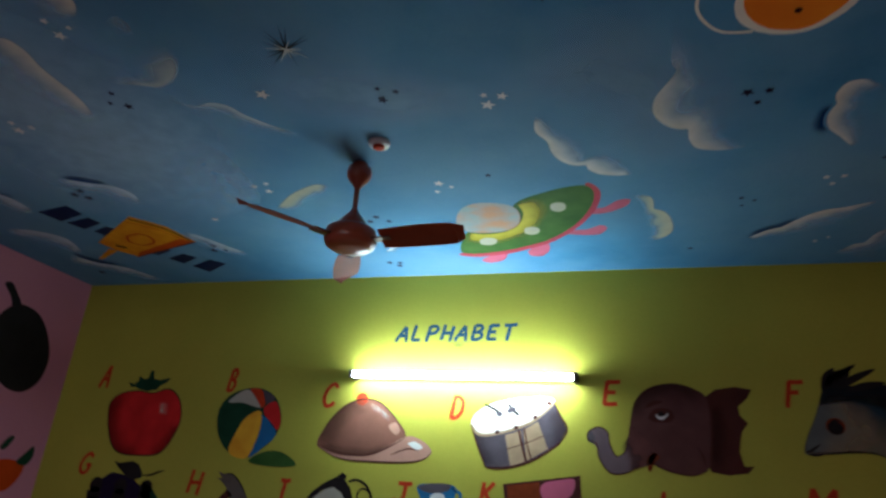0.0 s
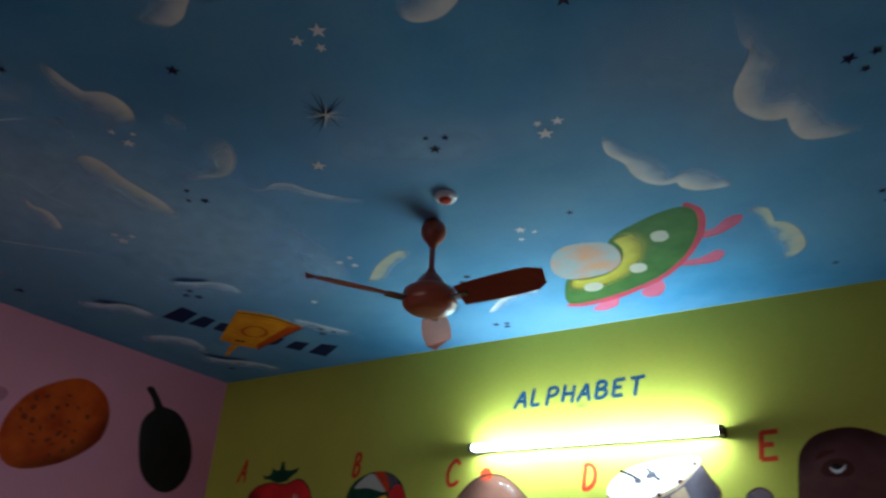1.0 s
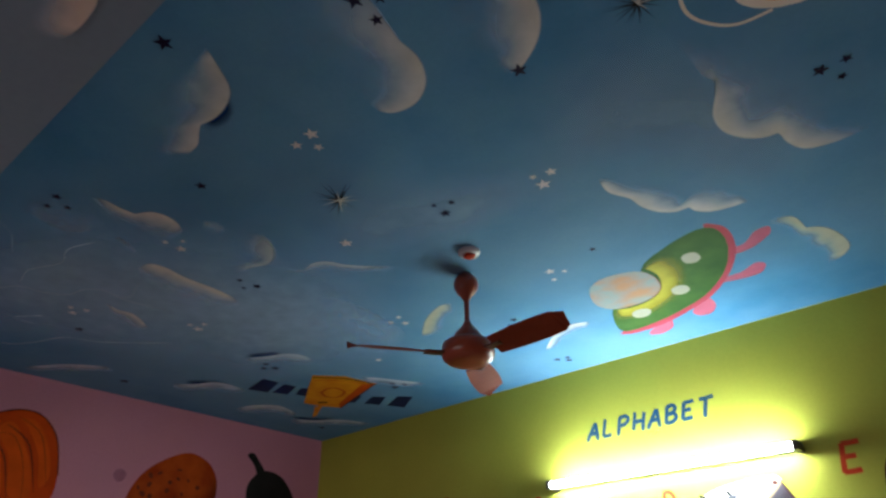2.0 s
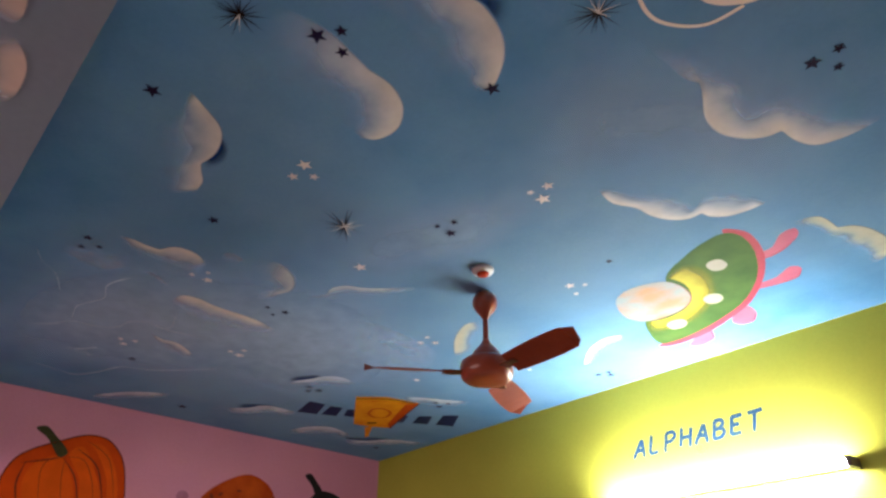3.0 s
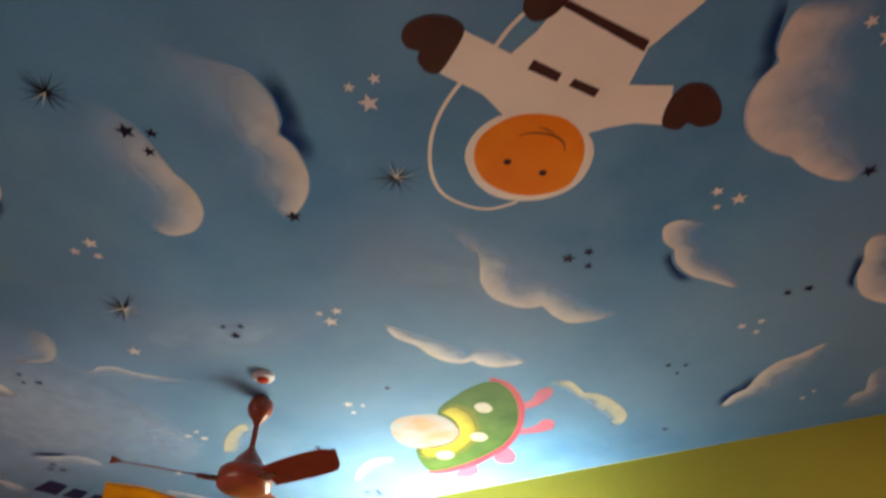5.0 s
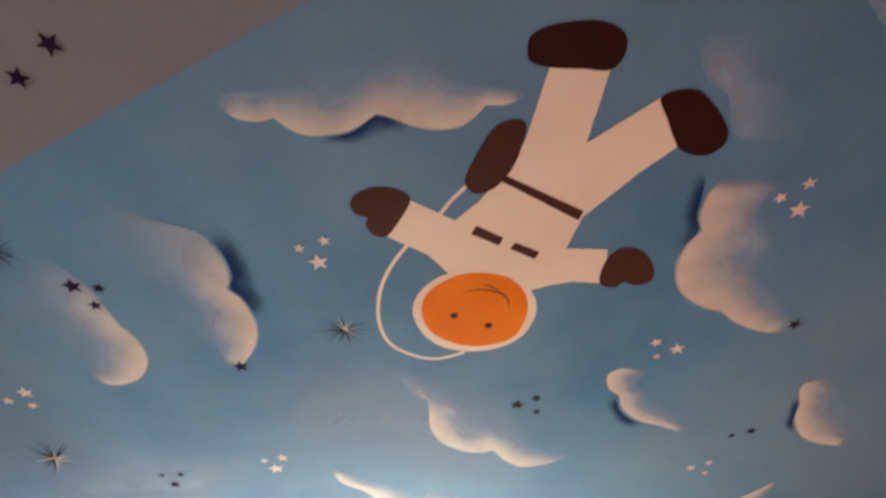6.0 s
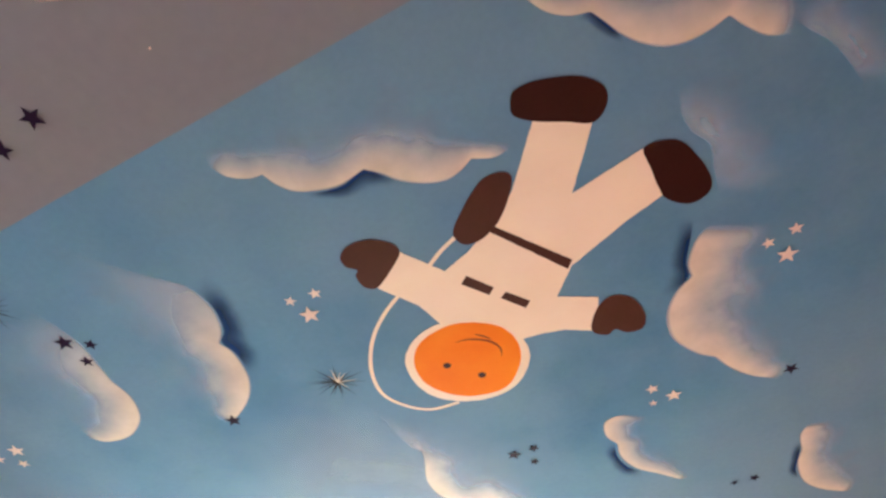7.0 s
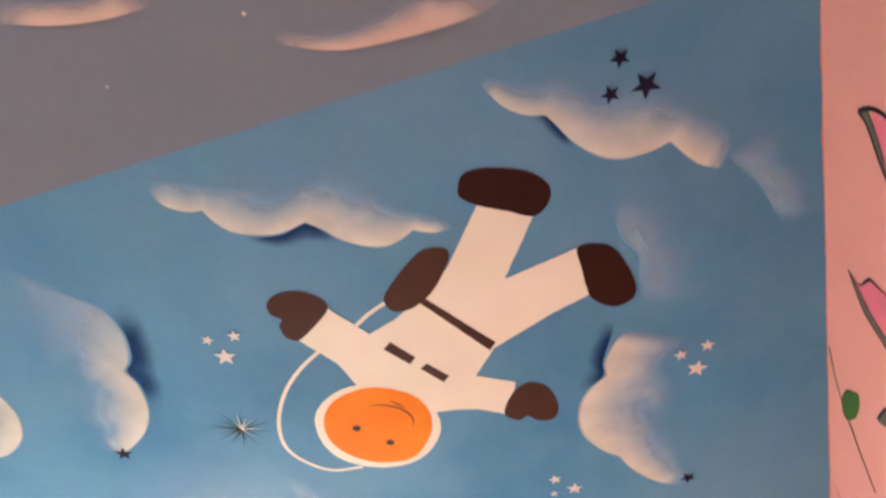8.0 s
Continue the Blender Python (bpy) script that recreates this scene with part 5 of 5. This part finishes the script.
fish = thing("painted_fish", "blue backed fish with dark spines painted on the wall", "painted fish")
part("fish_body", patch("front", [(1.132, 2.092), (1.149, 2.155), (1.194, 2.249), (1.230, 2.343), (1.260, 2.395), (1.348, 2.392), (1.441, 2.404), (1.572, 2.380), (1.637, 2.257), (1.602, 2.065), (1.475, 2.071), (1.414, 2.095), (1.327, 2.098), (1.236, 2.087), (1.157, 2.078)], 1), FISH_SKIN, fish)
part("back", ribbon("front", [(1.215, 2.310), (1.260, 2.395), (1.348, 2.392), (1.441, 2.404), (1.572, 2.380), (1.637, 2.257)], [(1.225, 2.190), (1.330, 2.215), (1.390, 2.215), (1.455, 2.190), (1.540, 2.150), (1.590, 2.120)], 2), FISH_TOP, fish, "black spiny back")
part("flank", ribbon("front", [(1.300, 2.330), (1.380, 2.335), (1.480, 2.300), (1.600, 2.250)], [(1.350, 2.175), (1.400, 2.150), (1.470, 2.125), (1.560, 2.085)], 2.5), FISH_BLUE, fish, "dark blue flank")
part("belly_line", stroke("front", [(1.157, 2.078), (1.236, 2.087), (1.327, 2.098), (1.414, 2.095), (1.475, 2.071)], 0.010, 4, True), BLACK, fish)
part("face", ribbon("front", [(1.153, 2.081), (1.135, 2.100), (1.152, 2.162), (1.193, 2.244), (1.226, 2.317)], [(1.435, 2.091), (1.531, 2.145), (1.543, 2.218), (1.468, 2.290), (1.362, 2.335)], 3), FISH_FACE, fish, "grey and tan face")
for pts in ([(1.240, 2.369), (1.265, 2.432), (1.302, 2.475)], [(1.267, 2.380), (1.307, 2.433), (1.391, 2.492)], [(1.288, 2.380), (1.335, 2.433), (1.366, 2.481)], [(1.309, 2.375), (1.371, 2.423), (1.470, 2.472)], [(1.336, 2.371), (1.417, 2.393), (1.501, 2.410)], [(1.253, 2.374), (1.283, 2.427), (1.336, 2.468)]):
    part("spine", stroke("front", pts, 0.034, 3, True), AUBERGINE, fish)
part("eye_ring", oval("front", *(1.273, 2.209), 0.040, 0.038, 0, 4), RUST, fish)
part("eye", oval("front", *(1.272, 2.201), 0.033, 0.030, -15, 5), BLACK, fish)
part("eye_line", stroke("front", [(1.245, 2.215), (1.270, 2.236), (1.301, 2.227)], 0.010, 6, True), BLACK, fish)
part("mouth_line", stroke("front", [(1.138, 2.090), (1.165, 2.101), (1.201, 2.129)], 0.012, 5, True), BLACK, fish)
part("lip", stroke("front", [(1.144, 2.080), (1.178, 2.079), (1.218, 2.086)], 0.012, 5, True), BLACK, fish)

grapes = thing("painted_grapes", "dark bunch of grapes painted on the green wall", "painted grapes")
part("grape_mass", patch("front", [(-2.725, 1.517), (-2.727, 1.593), (-2.724, 1.655), (-2.733, 1.708), (-2.703, 1.716), (-2.699, 1.751), (-2.668, 1.768), (-2.631, 1.792), (-2.589, 1.817), (-2.540, 1.813), (-2.473, 1.804), (-2.418, 1.781), (-2.361, 1.747), (-2.324, 1.700), (-2.260, 1.638), (-2.227, 1.552), (-2.435, 1.478)], 1, True), STAR_DARK, grapes)
part("vine_leaf", patch("front", [(-2.590, 1.884), (-2.549, 1.870), (-2.511, 1.878), (-2.458, 1.887), (-2.413, 1.870), (-2.377, 1.827), (-2.375, 1.796), (-2.426, 1.781), (-2.477, 1.791), (-2.520, 1.826), (-2.559, 1.850)], 3, True), AUBERGINE, grapes)
part("vine_leaf", patch("front", [(-2.361, 1.775), (-2.311, 1.762), (-2.281, 1.740), (-2.250, 1.711), (-2.228, 1.688), (-2.289, 1.660), (-2.345, 1.693)], 2, True), BOTTLE, grapes)
part("stalk", stroke("front", [(-2.394, 1.808), (-2.318, 1.815), (-2.268, 1.833), (-2.225, 1.844)], 0.014, 2, True), AUBERGINE, grapes)
for k in range(9):
    gx, gz = [(-2.679, 1.742), (-2.328, 1.634)][0], [(-2.679, 1.742), (-2.328, 1.634)][1]
    part("grape", oval("front", gx[0] + (gz[0] - gx[0]) * (k % 3) / 2, gx[1] + (gz[1] - gx[1]) * (k // 3) / 2, 0.045, 0.045, 0, 2), AUBERGINE, grapes)

hammer = thing("painted_hammer", "grey brown hammer painted on the green wall", "painted hammer")
part("hammer_head", patch("front", [(-1.874, 1.859), (-1.831, 1.846), (-1.785, 1.851), (-1.736, 1.824), (-1.689, 1.773), (-1.657, 1.723), (-1.621, 1.650), (-1.739, 1.642), (-1.766, 1.716), (-1.805, 1.778), (-1.849, 1.812), (-1.873, 1.823), (-1.837, 1.824)], 1, True), ASH, hammer)
part("handle", patch("front", [(-1.795, 1.767), (-1.760, 1.740), (-1.867, 1.611), (-1.922, 1.630)], 1, True), UMBER, hammer)
part("edge", stroke("front", [(-1.831, 1.846), (-1.776, 1.846), (-1.707, 1.790), (-1.661, 1.722)], 0.008, 2, True), BLACK, hammer)

iron = thing("painted_ink_pot", "black ink pot with a wire loop painted on the wall", "painted ink pot")
part("glint", patch("front", [(-1.271, 1.740), (-1.213, 1.794), (-1.152, 1.826), (-1.105, 1.818), (-1.060, 1.770), (-1.041, 1.675), (-1.245, 1.661)], 1), IVORY, iron)
part("pot", patch("front", [(-1.322, 1.726), (-1.278, 1.785), (-1.213, 1.834), (-1.145, 1.867), (-1.115, 1.891), (-1.087, 1.875), (-1.094, 1.852), (-1.059, 1.814), (-1.031, 1.744), (-1.075, 1.741), (-1.108, 1.789), (-1.157, 1.815), (-1.220, 1.794), (-1.266, 1.752), (-1.288, 1.722)], 2, True), BLACK, iron)
part("loop", stroke("front", [(-1.073, 1.845), (-1.026, 1.856), (-0.971, 1.831), (-0.933, 1.772)], 0.013, 3), BLACK, iron)
part("loop", stroke("front", [(-1.005, 1.745), (-1.017, 1.783), (-0.995, 1.813), (-0.955, 1.804), (-0.938, 1.766)], 0.010, 3), BLACK, iron)

jug = thing("painted_jug", "blue and white jug painted on the green wall", "painted jug")
part("jug_body", patch("front", [(-0.691, 1.841), (-0.611, 1.862), (-0.515, 1.861), (-0.481, 1.836), (-0.499, 1.750), (-0.477, 1.648), (-0.652, 1.635), (-0.646, 1.741)], 1), SKY, jug)
part("jug_mouth", patch("front", [(-0.691, 1.841), (-0.611, 1.862), (-0.515, 1.861), (-0.534, 1.828), (-0.622, 1.815)], 2), SLATE, jug)
part("jug_panel", patch("front", [(-0.615, 1.802), (-0.547, 1.811), (-0.532, 1.722), (-0.599, 1.712)], 2), ENAMEL, jug)
part("jug_handle", stroke("front", [(-0.505, 1.840), (-0.459, 1.816), (-0.481, 1.751)], 0.016, 1), SKY, jug)

kite = thing("painted_kite", "maroon and pink kite painted on the green wall", "painted kite")
part("sail", patch("front", [(-0.245, 1.879), (0.134, 1.938), (0.149, 1.644), (-0.208, 1.592)], 1, True), EAR, kite)
part("pink_panel", patch("front", [(-0.060, 1.860), (-0.038, 1.895), (0.033, 1.912), (0.098, 1.921), (0.109, 1.891), (0.093, 1.849), (0.060, 1.811), (0.087, 1.725), (-0.031, 1.692), (-0.043, 1.805)], 2), ROSE, kite, "pink panel")
part("maroon_panel", patch("front", [(-0.225, 1.872), (-0.063, 1.899), (-0.047, 1.691), (-0.201, 1.655)], 2, True), RUST, kite, "maroon panel")

# ---- vegetables on the pink west wall ----
potato = thing("painted_potato", "orange brown speckled potato painted on the pink wall", "painted potato")
part("tuber", patch("west", [(1.931, 2.340), (1.936, 2.456), (2.004, 2.586), (2.129, 2.685), (2.281, 2.744), (2.424, 2.695), (2.493, 2.584), (2.476, 2.440), (2.351, 2.317), (2.213, 2.246), (2.073, 2.214), (1.981, 2.246)], 1), POTATO, potato)
for k in range(26):
    a, r = k * 2.4 + 0.5 * math.sin(k * 3.7), 0.20 * math.sqrt((k + 0.5) / 26)
    cx, cz = (2.195, 2.469)
    part("speck", oval("west", cx + r * 1.05 * math.cos(a), cz + r * 0.85 * math.sin(a), 0.008 + 0.012 * ((k * 7) % 5) / 4, 0.007 + 0.008 * ((k * 3) % 4) / 3, 30 * k, 4), RUST, potato)

part("shading", ribbon("west", [(1.986, 2.247), (2.073, 2.214), (2.213, 2.246), (2.351, 2.317), (2.476, 2.440), (2.493, 2.584), (2.427, 2.686)], [(2.021, 2.321), (2.100, 2.307), (2.212, 2.343), (2.319, 2.415), (2.387, 2.505), (2.397, 2.585), (2.367, 2.644)], 3), DARK_WASH, potato)

egg = thing("painted_aubergine", "black aubergine with a curved stalk painted on the wall", "painted aubergine")
part("fruit", patch("west", [(2.737, 2.435), (2.712, 2.583), (2.760, 2.671), (2.833, 2.717), (2.973, 2.695), (3.081, 2.590), (3.139, 2.449), (3.117, 2.311), (3.027, 2.227), (2.909, 2.227), (2.797, 2.303)], 1), AUBERGINE, egg)
part("stalk", patch("west", [(2.689, 2.796), (2.730, 2.818), (2.780, 2.777), (2.835, 2.710), (2.798, 2.658), (2.749, 2.739)], 2), AUBERGINE, egg)

pumpkin = thing("painted_pumpkin", "ribbed orange pumpkin painted on the pink wall", "painted pumpkin")
part("rind", patch("west", [(0.923, 2.426), (0.910, 2.523), (0.945, 2.624), (1.021, 2.691), (1.133, 2.751), (1.254, 2.804), (1.364, 2.804), (1.450, 2.744), (1.502, 2.655), (1.541, 2.504), (1.527, 2.366), (1.407, 2.254), (1.232, 2.225), (1.055, 2.276)], 1), PUMPKIN, pumpkin)
for pts in ([(1.081, 2.361), (1.013, 2.494), (1.035, 2.600), (1.115, 2.664), (1.177, 2.652), (1.243, 2.555), (1.297, 2.385), (1.212, 2.292)], [(1.326, 2.389), (1.283, 2.561), (1.196, 2.686), (1.257, 2.737), (1.342, 2.631), (1.412, 2.487), (1.423, 2.356)], [(1.463, 2.434), (1.423, 2.581), (1.342, 2.710), (1.287, 2.762), (1.370, 2.757), (1.453, 2.648), (1.501, 2.499)]):
    part("rib", patch("west", pts, 2), PUMPKIN_LIT, pumpkin, "lighter orange rib")
for pts in ([(0.978, 2.606), (1.080, 2.637), (1.164, 2.665)], [(1.174, 2.661), (1.263, 2.558), (1.328, 2.360)], [(1.231, 2.723), (1.362, 2.634), (1.447, 2.402)], [(1.000, 2.624), (0.987, 2.491), (1.051, 2.330)]):
    part("groove", stroke("west", pts, 0.010, 3, True), RUST, pumpkin)
rim = [(0.923, 2.426), (0.910, 2.523), (0.945, 2.624), (1.021, 2.691), (1.133, 2.751), (1.254, 2.804), (1.364, 2.804), (1.450, 2.744), (1.502, 2.655), (1.541, 2.504)]
part("outline", stroke("west", rim, 0.009, 4), RUST, pumpkin)
for pts in ([(1.181, 2.668), (1.277, 2.668), (1.357, 2.541), (1.404, 2.339)], [(1.182, 2.684), (1.192, 2.548), (1.253, 2.324)], [(1.149, 2.675), (1.080, 2.592), (1.129, 2.367)], [(1.262, 2.777), (1.410, 2.689), (1.499, 2.438)]):
    part("groove", stroke("west", pts, 0.004, 4, True), RUST, pumpkin)
part("stalk", patch("west", [(0.999, 2.792), (1.011, 2.810), (1.050, 2.814), (1.103, 2.773), (1.184, 2.700), (1.144, 2.665), (1.069, 2.749)], 4), STEM, pumpkin, "olive green stalk")

tomato = thing("painted_carrots", "orange carrots with dark leaves painted on the wall", "painted carrots")
part("root", patch("west", [(2.862, 1.772), (3.017, 1.838), (3.132, 1.839), (3.193, 1.806), (3.150, 1.708), (3.082, 1.667), (2.935, 1.671)], 1), PUMPKIN, tomato)
part("tops", patch("west", [(3.127, 1.832), (3.165, 1.881), (3.219, 1.933), (3.233, 1.875), (3.196, 1.819)], 2), BOTTLE, tomato)
part("tops", patch("west", [(2.991, 1.907), (3.036, 1.970), (3.069, 1.964), (3.026, 1.895)], 2), BOTTLE, tomato)
# an indistinct mauve smudge, drawn as a plain rounded patch
tagged(link("painted_smudge", patch("west", [(1.833, 2.544), (1.841, 2.576), (1.874, 2.587), (1.906, 2.563), (1.893, 2.527), (1.860, 2.516)], 1), MAUVE_SMUDGE), "small faded mauve smudge painted on the pink wall", "painted radish")

# ---- tulips on the pink east wall ----
tulip = thing("painted_tulip", "pink tulip with dark outlines painted on the pink wall", "painted tulip", "painted tulips")
part("petal", patch("east", [(0.805, 2.843), (0.800, 2.799), (0.774, 2.753), (0.783, 2.702), (0.866, 2.705), (0.924, 2.754), (0.916, 2.796), (0.856, 2.821)], 1), PETAL, tulip)
part("sepal", patch("east", [(0.819, 2.882), (0.806, 2.858), (0.827, 2.841), (0.850, 2.824), (0.876, 2.808), (0.910, 2.794), (0.885, 2.820), (0.857, 2.840), (0.834, 2.860)], 2, True), ASH, tulip, "grey green sepal")
part("ink_line", stroke("east", [(0.821, 2.885), (0.831, 2.863), (0.856, 2.841), (0.883, 2.821), (0.911, 2.795)], 0.007, 3), BLACK, tulip)
part("ink_line", stroke("east", [(0.807, 2.859), (0.827, 2.841), (0.850, 2.824), (0.877, 2.808)], 0.004, 3), UMBER, tulip)
part("ink_line", stroke("east", [(0.819, 2.882), (0.805, 2.858), (0.798, 2.833), (0.798, 2.812), (0.802, 2.791)], 0.008, 4), BLACK, tulip)
part("stalk", stroke("east", [(0.910, 2.748), (1.030, 2.717), (1.248, 2.651)], 0.01, 0), STEM, tulip)
tulip = thing("painted_tulip", "pink tulip bud on a dark stalk painted on the pink wall", "painted tulip", "painted tulips")
part("petal", patch("east", [(1.177, 2.900), (1.179, 2.876), (1.144, 2.843), (1.135, 2.794), (1.085, 2.726), (1.130, 2.693), (1.244, 2.729), (1.253, 2.784), (1.232, 2.855)], 1), PETAL, tulip)
part("sepal", patch("east", [(1.170, 2.912), (1.176, 2.892), (1.196, 2.870), (1.213, 2.844), (1.226, 2.814), (1.236, 2.781), (1.261, 2.780), (1.248, 2.817), (1.235, 2.851), (1.212, 2.880)], 2, True), ASH, tulip, "grey green sepal")
part("ink_line", stroke("east", [(1.170, 2.912), (1.208, 2.882), (1.235, 2.853), (1.248, 2.817), (1.261, 2.780)], 0.005, 3), UMBER, tulip)
part("ink_line", stroke("east", [(1.177, 2.900), (1.195, 2.872), (1.213, 2.844), (1.226, 2.814), (1.236, 2.781)], 0.004, 3), UMBER, tulip)
part("ink_line", stroke("east", [(1.180, 2.888), (1.175, 2.868), (1.155, 2.852), (1.140, 2.838), (1.139, 2.818), (1.138, 2.790)], 0.007, 4, True), BLACK, tulip)
part("stalk", stroke("east", [(1.246, 2.746), (1.336, 2.705), (1.512, 2.639)], 0.01, 0), STEM, tulip)
part("leaf", patch("east", [(1.478, 2.799), (1.408, 2.767), (1.319, 2.691), (1.400, 2.700), (1.465, 2.764)], 1), ASH, tulip)
part("leaf_line", stroke("east", [(1.478, 2.799), (1.408, 2.767), (1.319, 2.691)], 0.007, 2), BLACK, tulip)
shoot = thing("painted_shoot", "thin green shoot with a leaf painted on the pink wall", "painted shoot", "painted shoots")
part("stalk", stroke("east", [(1.456, 2.993), (1.524, 2.969), (1.582, 2.935), (1.621, 2.900), (1.667, 2.857), (1.723, 2.796)], 0.008, 1), STEM, shoot)
part("leaf", patch("east", [(1.568, 2.939), (1.519, 2.920), (1.492, 2.888), (1.482, 2.868), (1.520, 2.867), (1.571, 2.882), (1.614, 2.915), (1.608, 2.935)], 2), LEAF, shoot, "rounded green leaf")
tuft = thing("painted_grass_tuft", "dark green grass blades painted on the pink wall", "painted grass", "painted shoots")
for pts, w in (([(1.943, 2.989), (1.968, 2.935), (2.009, 2.882), (2.048, 2.836)], 0.006), ([(2.054, 2.991), (2.049, 2.937), (2.048, 2.877), (2.050, 2.821)], 0.006),
               ([(2.116, 3.003), (2.138, 2.956), (2.138, 2.905), (2.125, 2.867)], 0.030), ([(2.342, 3.033), (2.293, 2.986), (2.278, 2.943), (2.280, 2.908)], 0.032), ([(1.899, 2.861), (1.945, 2.839), (1.994, 2.822), (2.022, 2.797)], 0.026), ([(2.075, 3.007), (2.097, 2.999), (2.146, 3.004)], 0.022)):
    part("grass_blade", stroke("east", pts, w, 1 if w > 0.01 else 2, True), LEAF if w > 0.01 else UMBER, tuft)

# a grey scuff under the title
tagged(link("wall_scuff", ribbon("front", [(-0.565, 2.602), (-0.520, 2.608), (-0.472, 2.602)], [(-0.562, 2.564), (-0.517, 2.557), (-0.469, 2.564)], 1), SCUFF), "faint grey scuff mark on the green wall", "scuff mark")
